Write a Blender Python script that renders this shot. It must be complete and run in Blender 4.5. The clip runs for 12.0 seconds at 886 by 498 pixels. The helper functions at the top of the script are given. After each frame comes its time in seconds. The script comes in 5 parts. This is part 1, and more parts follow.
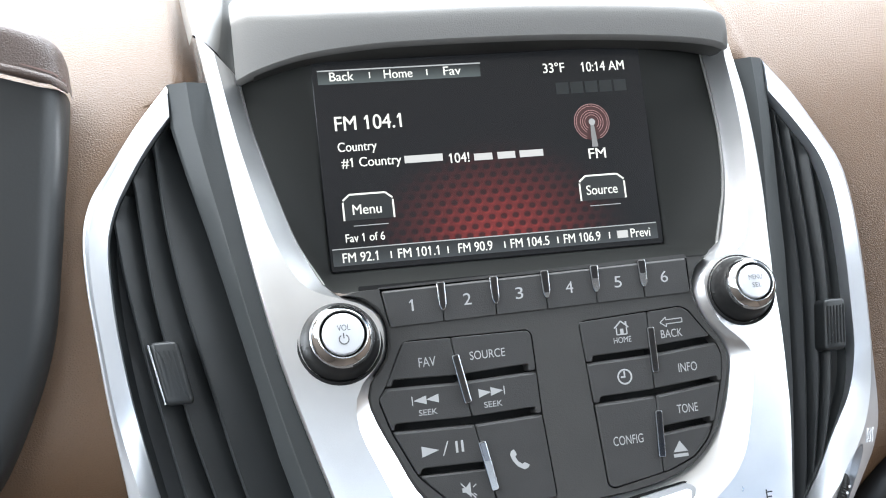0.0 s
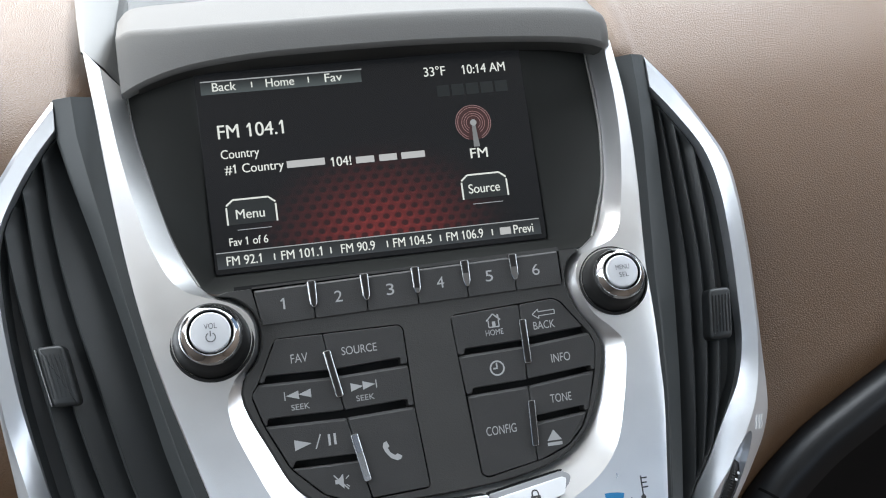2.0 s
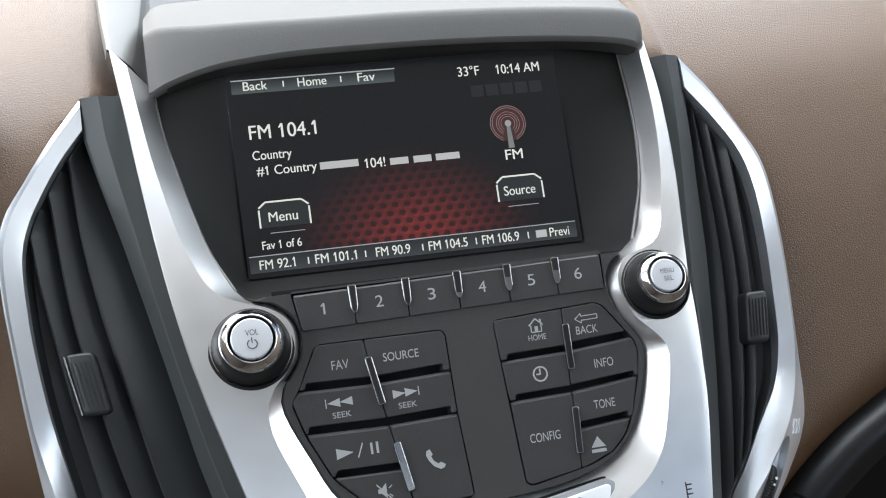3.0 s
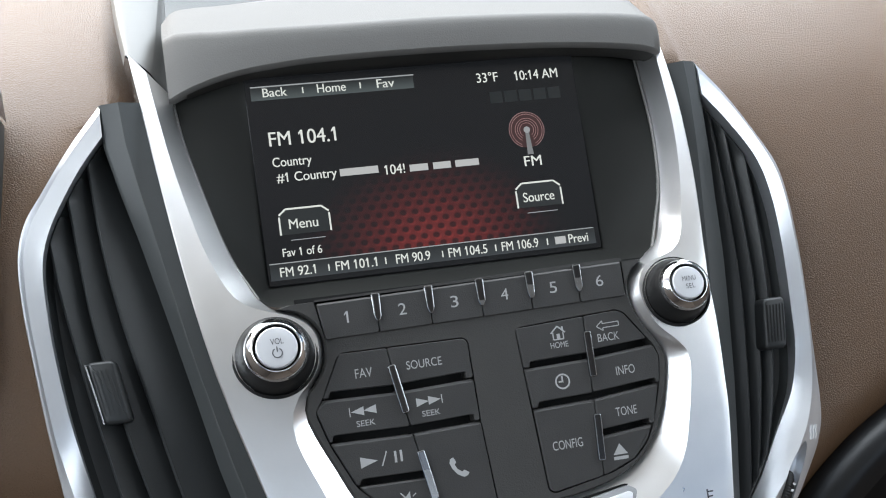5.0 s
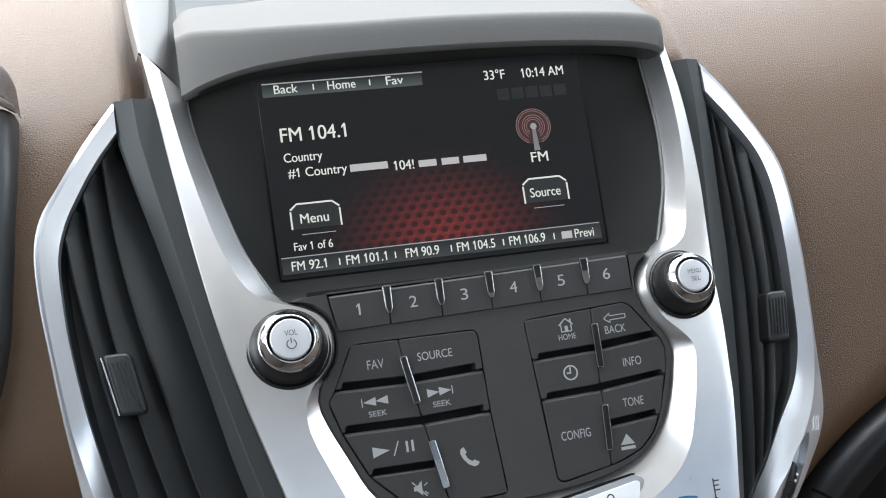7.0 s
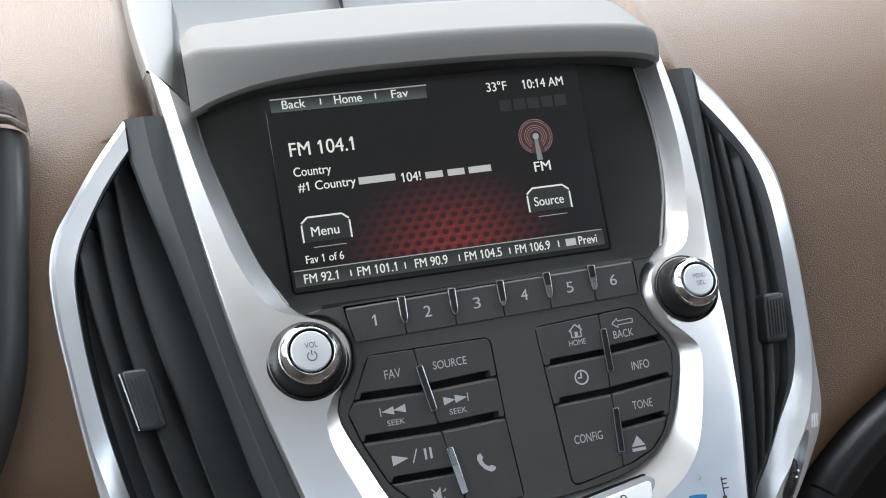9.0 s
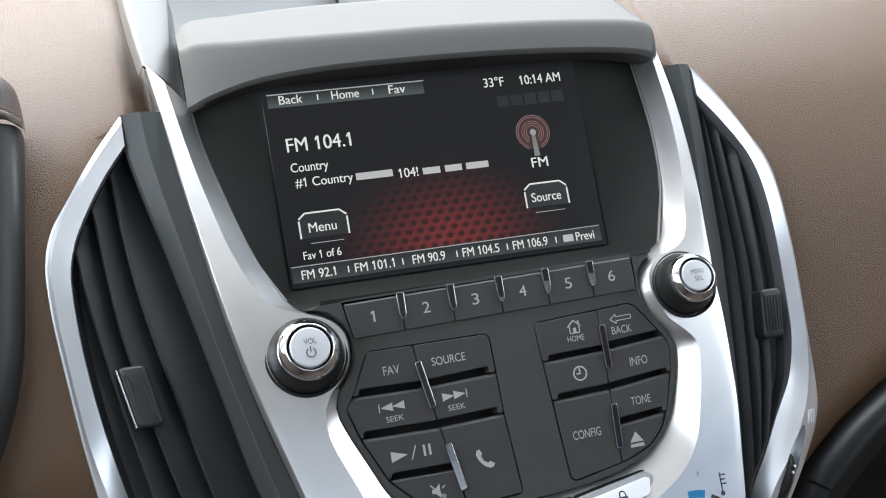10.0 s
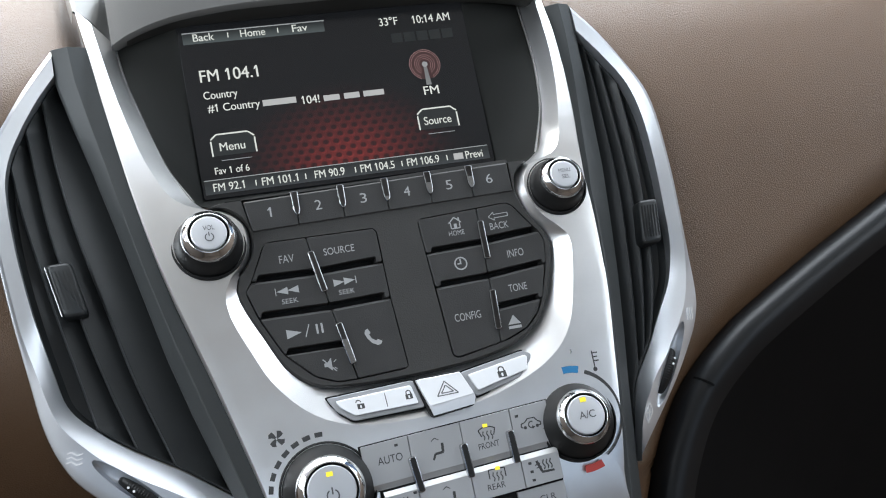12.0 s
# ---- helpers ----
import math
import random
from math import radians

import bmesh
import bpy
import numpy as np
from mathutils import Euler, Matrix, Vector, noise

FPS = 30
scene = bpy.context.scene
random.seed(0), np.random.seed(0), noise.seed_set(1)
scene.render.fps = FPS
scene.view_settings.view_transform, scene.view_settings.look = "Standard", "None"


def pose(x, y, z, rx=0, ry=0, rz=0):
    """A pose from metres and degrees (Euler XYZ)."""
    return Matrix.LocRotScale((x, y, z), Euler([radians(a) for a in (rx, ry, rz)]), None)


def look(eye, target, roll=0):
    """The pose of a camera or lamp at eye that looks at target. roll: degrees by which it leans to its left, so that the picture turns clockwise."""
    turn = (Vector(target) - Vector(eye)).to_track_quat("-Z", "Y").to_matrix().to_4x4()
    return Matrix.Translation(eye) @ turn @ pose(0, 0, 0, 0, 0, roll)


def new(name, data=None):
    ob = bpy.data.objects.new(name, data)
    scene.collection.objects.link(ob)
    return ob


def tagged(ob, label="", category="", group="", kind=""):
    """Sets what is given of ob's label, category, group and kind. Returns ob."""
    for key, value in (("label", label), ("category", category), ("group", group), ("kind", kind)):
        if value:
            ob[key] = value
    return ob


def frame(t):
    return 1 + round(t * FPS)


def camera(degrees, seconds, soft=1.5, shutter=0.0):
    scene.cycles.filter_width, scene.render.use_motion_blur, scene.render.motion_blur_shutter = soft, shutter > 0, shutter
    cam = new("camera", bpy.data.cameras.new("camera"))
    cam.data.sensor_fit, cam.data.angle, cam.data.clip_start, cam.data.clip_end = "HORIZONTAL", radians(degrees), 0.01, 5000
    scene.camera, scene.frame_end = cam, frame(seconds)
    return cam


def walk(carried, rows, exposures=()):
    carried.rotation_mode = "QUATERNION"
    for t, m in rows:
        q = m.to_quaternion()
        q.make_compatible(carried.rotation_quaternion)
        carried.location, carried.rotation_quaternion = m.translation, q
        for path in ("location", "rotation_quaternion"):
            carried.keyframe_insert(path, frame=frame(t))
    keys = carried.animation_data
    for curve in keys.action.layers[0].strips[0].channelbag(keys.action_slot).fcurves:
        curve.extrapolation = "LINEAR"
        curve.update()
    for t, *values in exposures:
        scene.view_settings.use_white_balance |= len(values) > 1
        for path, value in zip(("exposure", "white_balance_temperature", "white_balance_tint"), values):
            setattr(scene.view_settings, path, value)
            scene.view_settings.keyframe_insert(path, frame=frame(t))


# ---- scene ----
# The console's own frame: millimetres, x to the passenger's side, y into the dashboard,
# z up along the face. LEAN tips the face back as the dashboard does.
MM = 0.001
LEAN = 32.0
CONSOLE = pose(0, 0, 0.98, -LEAN, 0, 0)

cam = camera(42.0, 12.0, soft=1.1)
PATH = [
    (0, -138.6, -504.3, -99.9, -12.44, 6.26, -6.40),
    (0.2, -113.6, -479.3, -95.1, -10.90, 6.29, -6.19),
    (0.3, -113.5, -475.4, -92.4, -11.05, 6.21, -6.17),
    (0.5, -110.8, -468.2, -87.6, -11.37, 6.39, -6.13),
    (0.7, -90.5, -489.4, -97.6, -9.83, 7.02, -6.03),
    (1, -91.0, -525.3, -98.4, -10.13, 6.68, -6.55),
    (1.2, -99.4, -540.0, -111.4, -11.21, 7.53, -7.14),
    (1.5, -89.6, -545.7, -121.5, -10.86, 7.64, -7.68),
    (1.7, -81.5, -550.4, -132.5, -11.03, 8.23, -7.97),
    (2, -70.1, -530.6, -120.6, -10.41, 7.56, -7.89),
    (2.2, -77.6, -520.8, -119.2, -10.99, 7.74, -8.01),
    (2.5, -86.4, -523.9, -111.0, -11.32, 7.08, -8.03),
    (3, -101.8, -514.2, -113.0, -12.35, 7.30, -8.19),
    (3.2, -106.6, -509.4, -107.9, -12.47, 7.09, -8.28),
    (4.8, -113.5, -511.2, -107.6, -12.73, 7.19, -8.40),
    (5, -116.9, -511.4, -105.3, -13.09, 6.94, -8.28),
    (5.5, -116.2, -512.0, -106.6, -12.99, 6.96, -8.27),
    (6, -117.0, -512.3, -108.8, -13.01, 7.05, -8.27),
    (6.5, -117.2, -512.2, -110.3, -12.97, 7.10, -8.27),
    (7, -126.8, -516.7, -110.4, -13.53, 7.17, -8.42),
    (7.3, -128.0, -520.3, -110.8, -13.67, 7.35, -8.55),
    (7.5, -138.3, -521.5, -104.6, -14.39, 6.85, -8.77),
    (7.7, -149.2, -516.0, -98.5, -14.98, 6.58, -9.15),
    (9.3, -152.9, -521.5, -105.4, -15.85, 7.01, -9.93),
    (9.5, -156.5, -518.9, -103.5, -16.25, 6.76, -9.87),
    (10, -156.4, -518.3, -104.4, -16.30, 6.75, -9.94),
    (10.5, -157.0, -517.6, -107.0, -16.41, 6.93, -10.05),
    (11, -133.8, -528.1, -123.3, -15.51, 7.49, -10.41),
    (11.2, -123.9, -530.3, -136.6, -15.31, 8.35, -10.55),
    (11.5, -108.9, -550.8, -153.9, -14.33, 8.81, -10.67),
    (11.7, -118.9, -565.8, -181.4, -15.27, 9.92, -11.11),
    (12, -117.5, -577.1, -208.2, -15.23, 10.91, -11.64),
]


def on_path(x, y, z, yaw, pitch, roll):
    return CONSOLE @ pose(x * MM, y * MM, z * MM, 90 + pitch, 0, yaw) @ pose(0, 0, 0, 0, 0, roll)


walk(cam, [(t, on_path(*row)) for t, *row in PATH], [(0.0, 0.88), (0.9, 0.46), (1.5, 0.22), (2.5, 0.13), (11.0, 0.10), (12.0, 0.08)])

# ---- light: an overcast winter morning through the car's windows ----
world = bpy.data.worlds.new("sky")
scene.world = world
world.use_nodes = True
wn = world.node_tree
sky = wn.nodes.new("ShaderNodeTexSky")
sky.sky_type, sky.sun_disc = "NISHITA", False
sky.sun_elevation, sky.sun_rotation = radians(38), radians(-40)
sky.dust_density, sky.air_density = 4.0, 1.0
wn.links.new(sky.outputs[0], wn.nodes["Background"].inputs[0])
wn.nodes["Background"].inputs[1].default_value = 0.15

sun = new("sun", bpy.data.lights.new("sun", "SUN"))
sun.data.energy, sun.data.angle, sun.data.color = 1.0, radians(20), (1.0, 0.97, 0.92)
sun.matrix_world = look((-1.2, 1.4, 2.6), (0, 0, 1.0))


def window_light(name, place, target, wide, high, watts, tint=(0.862, 0.938, 1.0)):
    lamp = bpy.data.lights.new(name, "AREA")
    lamp.shape, lamp.size, lamp.size_y, lamp.energy, lamp.color = "RECTANGLE", wide, high, watts, tint
    ob = new(name, lamp)
    ob.matrix_world = look(place, target)
    return ob


window_light("windscreen_light", (0, 0.42, 1.60), (0, -0.06, 1.0), 1.66, 0.76, 35)
window_light("driver_window_light", (-0.80, -0.35, 1.38), (0, -0.1, 1.0), 0.85, 0.42, 7.8)
window_light("rear_window_light", (0, -1.75, 1.45), (0, 0, 0.95), 1.3, 0.45, 1.9)
window_light("passenger_window_light", (0.80, -0.35, 1.38), (0, -0.1, 1.0), 0.85, 0.42, 4.2)

# ---- materials ----


def material(name, colour, rough=0.5, metal=0.0, grain=0.0, grain_scale=900.0, mottle=0.0, mottle_scale=25.0,
             spec=0.5, rough_var=0.06):
    """A painted or moulded surface: fine grain as relief, and a slow mottle of colour and gloss."""
    m = bpy.data.materials.new(name)
    m.use_nodes = True
    nt = m.node_tree
    b = nt.nodes["Principled BSDF"]
    b.inputs["Base Color"].default_value = (*colour, 1)
    b.inputs["Roughness"].default_value = rough
    b.inputs["Metallic"].default_value = metal
    b.inputs["Specular IOR Level"].default_value = spec
    co = nt.nodes.new("ShaderNodeTexCoord")
    if grain:
        n = nt.nodes.new("ShaderNodeTexNoise")
        n.inputs["Scale"].default_value, n.inputs["Detail"].default_value = grain_scale, 3
        nt.links.new(co.outputs["Object"], n.inputs["Vector"])
        bump = nt.nodes.new("ShaderNodeBump")
        bump.inputs["Strength"].default_value, bump.inputs["Distance"].default_value = grain, 0.0004
        nt.links.new(n.outputs["Fac"], bump.inputs["Height"])
        nt.links.new(bump.outputs[0], b.inputs["Normal"])
    if mottle:
        n2 = nt.nodes.new("ShaderNodeTexNoise")
        n2.inputs["Scale"].default_value, n2.inputs["Detail"].default_value = mottle_scale, 5
        nt.links.new(co.outputs["Object"], n2.inputs["Vector"])
        ramp = nt.nodes.new("ShaderNodeMapRange")
        ramp.inputs[3].default_value, ramp.inputs[4].default_value = 1 - mottle, 1 + mottle
        nt.links.new(n2.outputs["Fac"], ramp.inputs[0])
        mix = nt.nodes.new("ShaderNodeVectorMath")
        mix.operation = "SCALE"
        mix.inputs[0].default_value = colour
        nt.links.new(ramp.outputs[0], mix.inputs["Scale"])
        nt.links.new(mix.outputs[0], b.inputs["Base Color"])
        rr = nt.nodes.new("ShaderNodeMapRange")
        rr.inputs[3].default_value, rr.inputs[4].default_value = rough - rough_var, rough + rough_var
        nt.links.new(n2.outputs["Fac"], rr.inputs[0])
        nt.links.new(rr.outputs[0], b.inputs["Roughness"])
    return m


def leather_material(name, colour, rough=0.5, relief=0.7, scale=420.0, spec=0.5):
    """Grained dashboard skin: small pebbles between fine creases, slow changes of tone."""
    m = material(name, colour, rough, 0.0, 0, mottle=0.10, mottle_scale=14, spec=spec)
    nt = m.node_tree
    b = nt.nodes["Principled BSDF"]
    co = nt.nodes.new("ShaderNodeTexCoord")
    warp = nt.nodes.new("ShaderNodeTexNoise")
    warp.inputs["Scale"].default_value = 160
    nt.links.new(co.outputs["Object"], warp.inputs["Vector"])
    add = nt.nodes.new("ShaderNodeVectorMath")
    add.operation = "MULTIPLY_ADD"
    add.inputs[1].default_value = (0.0018, 0.0018, 0.0018)
    nt.links.new(warp.outputs["Color"], add.inputs[0])
    nt.links.new(co.outputs["Object"], add.inputs[2])
    stretch = nt.nodes.new("ShaderNodeMapping")
    stretch.inputs["Scale"].default_value = (0.9, 1.0, 1.1)
    nt.links.new(add.outputs[0], stretch.inputs[0])
    vor = nt.nodes.new("ShaderNodeTexVoronoi")
    vor.feature = "DISTANCE_TO_EDGE"
    vor.inputs["Scale"].default_value = scale
    nt.links.new(stretch.outputs[0], vor.inputs["Vector"])
    ramp = nt.nodes.new("ShaderNodeMapRange")
    ramp.inputs[2].default_value = 0.28
    nt.links.new(vor.outputs["Distance"], ramp.inputs[0])
    bump = nt.nodes.new("ShaderNodeBump")
    bump.inputs["Strength"].default_value, bump.inputs["Distance"].default_value = relief, 0.0006
    nt.links.new(ramp.outputs[0], bump.inputs["Height"])
    nt.links.new(bump.outputs[0], b.inputs["Normal"])
    return m


def glowing(name, colour, strength=1.0, base=(0.01, 0.01, 0.01)):
    m = bpy.data.materials.new(name)
    m.use_nodes = True
    b = m.node_tree.nodes["Principled BSDF"]
    b.inputs["Base Color"].default_value = (*base, 1)
    b.inputs["Roughness"].default_value = 0.3
    b.inputs["Emission Color"].default_value = (*colour, 1)
    b.inputs["Emission Strength"].default_value = strength
    return m


silver = material("silver_paint", (0.78, 0.78, 0.78), 0.30, 0.95, 0.13, 2200, 0.06, 60, rough_var=0.05)
vent_silver = material("vent_silver_paint", (0.66, 0.68, 0.71), 0.34, 0.80, 0.05, 2600, 0.03, 30)
hood_grey = material("hood_grey_grain", (0.153, 0.149, 0.143), 0.62, 0.0, 0.30, 1500, 0.05, 20, spec=0.10)
cheek_grey = material("cheek_grey_grain", (0.140, 0.137, 0.130), 0.45, 0.1, 0.2, 1300, 0.05, 20)
inner_grey = material("inner_cheek_grain", (0.140, 0.140, 0.136), 0.45, 0.1, 0.2, 1300, 0.05, 20)
button_black = material("button_charcoal", (0.0365, 0.0355, 0.0345), 0.55, 0, 0.28, 1800, 0.14, 90, spec=0.3)
panel_black = material("panel_charcoal", (0.040, 0.0388, 0.0368), 0.55, 0, 0.28, 1800, 0.12, 70, spec=0.3)
recess_black = material("recess_black", (0.0118, 0.0122, 0.0110), 0.66, 0, 0.10, 1200, 0.10, 30, spec=0.16)
slot_black = material("slot_black", (0.009, 0.009, 0.009), 0.7, 0, 0, mottle=0.2, mottle_scale=50, spec=0.2)
vent_black = material("vent_black", (0.0255, 0.0275, 0.0282), 0.36, 0, 0.12, 1500, 0.12, 30, spec=0.38)
pillar_black = material("pillar_charcoal", (0.041, 0.0445, 0.045), 0.50, 0, 0.18, 1500, 0.10, 30, spec=0.35)
leather = leather_material("brown_leather_grain", (0.099, 0.0540, 0.0262), 0.42, 0.32, 870, 0.52)
leather_rim = leather_material("brown_leather_fine", (0.060, 0.040, 0.032), 0.45, 0.30, 800)
lower_black = material("lower_dash_black", (0.0030, 0.0038, 0.0048), 0.38, 0, 0.15, 900, 0.12, 15, spec=0.36)
# darker, duller copy of the lower black: the body's shade put into the material
lower_matt_shaded = material("lower_dash_matt_shaded_black", (0.0016, 0.0018, 0.0022), 0.55, 0, 0.15, 900, 0.12, 15, spec=0.14)
joint_black = material("joint_black", (0.002, 0.002, 0.002), 0.8, spec=0.1)
flank_grey = material("flank_charcoal", (0.020, 0.0208, 0.0208), 0.42, 0, 0.15, 700, 0.12, 15, spec=0.4)
chrome = material("chrome", (0.66, 0.665, 0.665), 0.07, 1.0)
tick_chrome = material("tick_chrome", (0.44, 0.45, 0.46), 0.20, 1.0)
cap_silver = material("knob_cap_silver", (0.52, 0.53, 0.55), 0.42, 0.45, 0.04, 2600, 0.02, 60)
knob_black = material("knob_black", (0.010, 0.010, 0.010), 0.45, 0, 0.05, 2000, 0.05, 60, spec=0.3)
plate_white = material("lock_button_white", (0.72, 0.73, 0.75), 0.36, 0.35, 0.04, 2600, 0.02, 60)
clim_silver = material("climate_silver", (0.40, 0.40, 0.40), 0.40, 0.55, 0.05, 2600, 0.03, 40)
divider_black = material("divider_smoke_chrome", (0.125, 0.125, 0.13), 0.14, 1.0)
legend_white = material("legend_white", (0.33, 0.33, 0.33), 0.6)
legend_grey = material("legend_dark_grey", (0.035, 0.035, 0.035), 0.6)
legend_mid = material("legend_mid_grey", (0.075, 0.075, 0.08), 0.6)
sign_white = material("sign_white", (0.80, 0.80, 0.80), 0.5)
legend_blue = material("legend_blue", (0.012, 0.165, 0.36), 0.5)
legend_red = material("legend_red", (0.42, 0.04, 0.03), 0.5)
lamp_yellow = glowing("indicator_yellow", (1.0, 0.86, 0.05), 1.1)
head_lining = material("head_lining", (0.74, 0.725, 0.70), 0.9, 0, 0.1, 300, 0.05, 8)
cabin_dark = material("cabin_trim", (0.16, 0.13, 0.11), 0.8, 0, 0.1, 300, 0.08, 8)
tray_dark = material("tray_dark", (0.03, 0.033, 0.033), 0.5, 0, 0.2, 900, 0.08, 20)
# the hood's grey again, darkened: shade below the hood put into the colour
hood_shaded = material("hood_grey_shaded_grain", (0.040, 0.0385, 0.036), 0.62, 0.0, 0.2, 1300, 0.05, 20, spec=0.2)
stitch_thread = material("seam_thread", (0.10, 0.06, 0.05), 0.8)

# ---- builders ----


def thing(name, x, y, z, label, category, group="", kind=""):
    """An Empty at a point of the console's frame, to carry the parts of one thing."""
    ob = new(name)
    ob.empty_display_size = 0.01
    ob.matrix_world = CONSOLE @ pose(x * MM, y * MM, z * MM)
    ob["at"] = (x, y, z)
    return tagged(ob, label, category, group, kind)


def home_of(ob):
    """The origin, in the console's frame, to which a thing's or a part's meshes refer."""
    while ob.parent:
        ob = ob.parent
    return Vector(ob["at"])


def part(name, bm, mat, parent, label="", smooth=True, angle=18):
    """Links a bmesh, drawn in the console's millimetres, as ONE mesh under a thing or a part."""
    o = home_of(parent)
    for v in bm.verts:
        v.co = (v.co - o) * MM
    bmesh.ops.recalc_face_normals(bm, faces=bm.faces)
    me = bpy.data.meshes.new(name)
    bm.to_mesh(me)
    bm.free()
    me.materials.append(mat)
    if smooth:
        me.shade_smooth()
        me.set_sharp_from_angle(angle=radians(angle))
    ob = new(name, me)
    ob.parent = parent
    if label:
        ob["label"] = label
    return ob


def spline(points, steps=8, closed=False):
    """A Catmull-Rom curve through 2D points."""
    p = [np.array(q, float) for q in points]
    n = len(p)
    if closed:
        get = lambda i: p[i % n]
        spans = n
    else:
        p = [2 * p[0] - p[1]] + p + [2 * p[-1] - p[-2]]
        get = lambda i: p[i + 1]
        spans = n - 1
    out = []
    for i in range(spans):
        a, b, c, d = get(i - 1), get(i), get(i + 1), get(i + 2)
        for k in range(steps):
            t = k / steps
            out.append(0.5 * (2 * b + (c - a) * t + (2 * a - 5 * b + 4 * c - d) * t ** 2 + (3 * b - a - 3 * c + d) * t ** 3))
    if not closed:
        out.append(get(n - 1))
    return out


def even(points, n):
    """n points evenly along a polyline."""
    q = np.array(points, float)
    s = np.r_[0, np.cumsum(np.linalg.norm(np.diff(q, axis=0), axis=1))]
    u = np.linspace(0, s[-1], n)
    return [tuple(np.interp(w, s, q[:, k]) for k in range(q.shape[1])) for w in u]


def stretches(chunks, n):
    """One smooth curve through several chunks of control points, sampled with n points in each chunk."""
    flat, ends = [], []
    for c in chunks:
        flat += c
        ends.append(len(flat))
    curve = spline(flat, 8)
    out, first = [], 0
    for e in ends:
        last = min((e - 1) * 8, len(curve) - 1)
        seg = curve[first:last + 1]
        got = even(seg, n)
        out += got if not out else got[1:]
        first = last
    return out


def rounded(points, radius, steps=4):
    """A polygon with its corners rounded."""
    out, n = [], len(points)
    for i in range(n):
        a, b, c = (Vector(points[(i + k) % n]) for k in (-1, 0, 1))
        u, w = a - b, c - b
        r = min(radius, u.length * 0.45, w.length * 0.45)
        p, q = b + u.normalized() * r, b + w.normalized() * r
        for k in range(steps + 1):
            t = k / steps
            out.append(tuple(p * (1 - t) ** 2 + b * 2 * t * (1 - t) + q * t ** 2))
    return out


def shrunk(outline, d):
    """An outline moved inwards by d all round."""
    pts = [Vector(p) for p in outline]
    n = len(pts)
    area = sum(pts[i].x * pts[(i + 1) % n].y - pts[(i + 1) % n].x * pts[i].y for i in range(n))
    sign = 1 if area > 0 else -1
    out = []
    for i in range(n):
        u, w = (pts[i] - pts[i - 1]).normalized(), (pts[(i + 1) % n] - pts[i]).normalized()
        a, b = Vector((-u.y, u.x)) * sign, Vector((-w.y, w.x)) * sign
        out.append(tuple(pts[i] + (a + b) * (d / max(1 + a.dot(b), 0.35))))
    return out


def flat_face(x, z):
    return 0.0


def slab(outline, front, back, bevel=0.5, dish=None, segments=2):
    """A plate whose front follows an outline of (x, z), from y = front back to y = back, its front rim bevelled.
    dish(x, z) shifts the front along y."""
    bm = bmesh.new()
    dish = dish or flat_face
    if bevel:
        rings = [(0.0, bevel), (0.3 * bevel, 0.3 * bevel), (bevel, 0.0)] if segments > 1 else [(0.0, bevel), (bevel, 0.0)]
    else:
        rings = [(0.0, 0.0)]
    pts = [Vector(p) for p in outline]
    n = len(pts)
    area = sum(pts[i].x * pts[(i + 1) % n].y - pts[(i + 1) % n].x * pts[i].y for i in range(n))
    sign = 1 if area > 0 else -1
    normals = []
    for i in range(n):
        d = (pts[(i + 1) % n] - pts[i - 1])
        normals.append(Vector((-d.y, d.x)).normalized() * sign)
    loops = [[bm.verts.new((p.x, back, p.y)) for p in pts]]
    for inset, drop in rings:
        loops.append([bm.verts.new(((p + m * inset).x, front + drop + dish(p.x, p.y), (p + m * inset).y)) for p, m in zip(pts, normals)])
    for a, b in zip(loops, loops[1:]):
        for i in range(n):
            bm.faces.new((a[i], a[(i + 1) % n], b[(i + 1) % n], b[i]))
    bm.faces.new(loops[-1])
    return bm


def loft(loops, closed=False):
    """Skin between rows of 3D points."""
    bm = bmesh.new()
    rows = [[bm.verts.new(p) for p in row] for row in loops]
    for a, b in zip(rows, rows[1:]):
        n = len(a)
        for i in range(n if closed else n - 1):
            bm.faces.new((a[i], a[(i + 1) % n], b[(i + 1) % n], b[i]))
    return bm


def turned(profile, x, z, steps=48):
    """A body turned about an axis along y through (x, z); profile: rows of (radius, y)."""
    bm = bmesh.new()
    rows = []
    for r, y in profile:
        if r == 0:
            rows.append([bm.verts.new((x, y, z))])
        else:
            rows.append([bm.verts.new((x + r * math.cos(a), y, z + r * math.sin(a))) for a in np.linspace(0, 2 * math.pi, steps, endpoint=False)])
    for a, b in zip(rows, rows[1:]):
        if len(a) == 1 and len(b) == 1:
            continue
        for i in range(steps):
            j = (i + 1) % steps
            if len(b) == 1:
                bm.faces.new((a[i], a[j], b[0]))
            elif len(a) == 1:
                bm.faces.new((a[0], b[j], b[i]))
            else:
                bm.faces.new((a[i], a[j], b[j], b[i]))
    return bm


def polygons(shapes, y, thick=0.12):
    """Thin raised print: each shape is an outline of (x, z)."""
    bm = bmesh.new()
    for pts in shapes:
        front = [bm.verts.new((px, y - thick, pz)) for px, pz in pts]
        back = [bm.verts.new((px, y, pz)) for px, pz in pts]
        bm.faces.new(front)
        n = len(pts)
        for i in range(n):
            bm.faces.new((front[i], front[(i + 1) % n], back[(i + 1) % n], back[i]))
    return bm


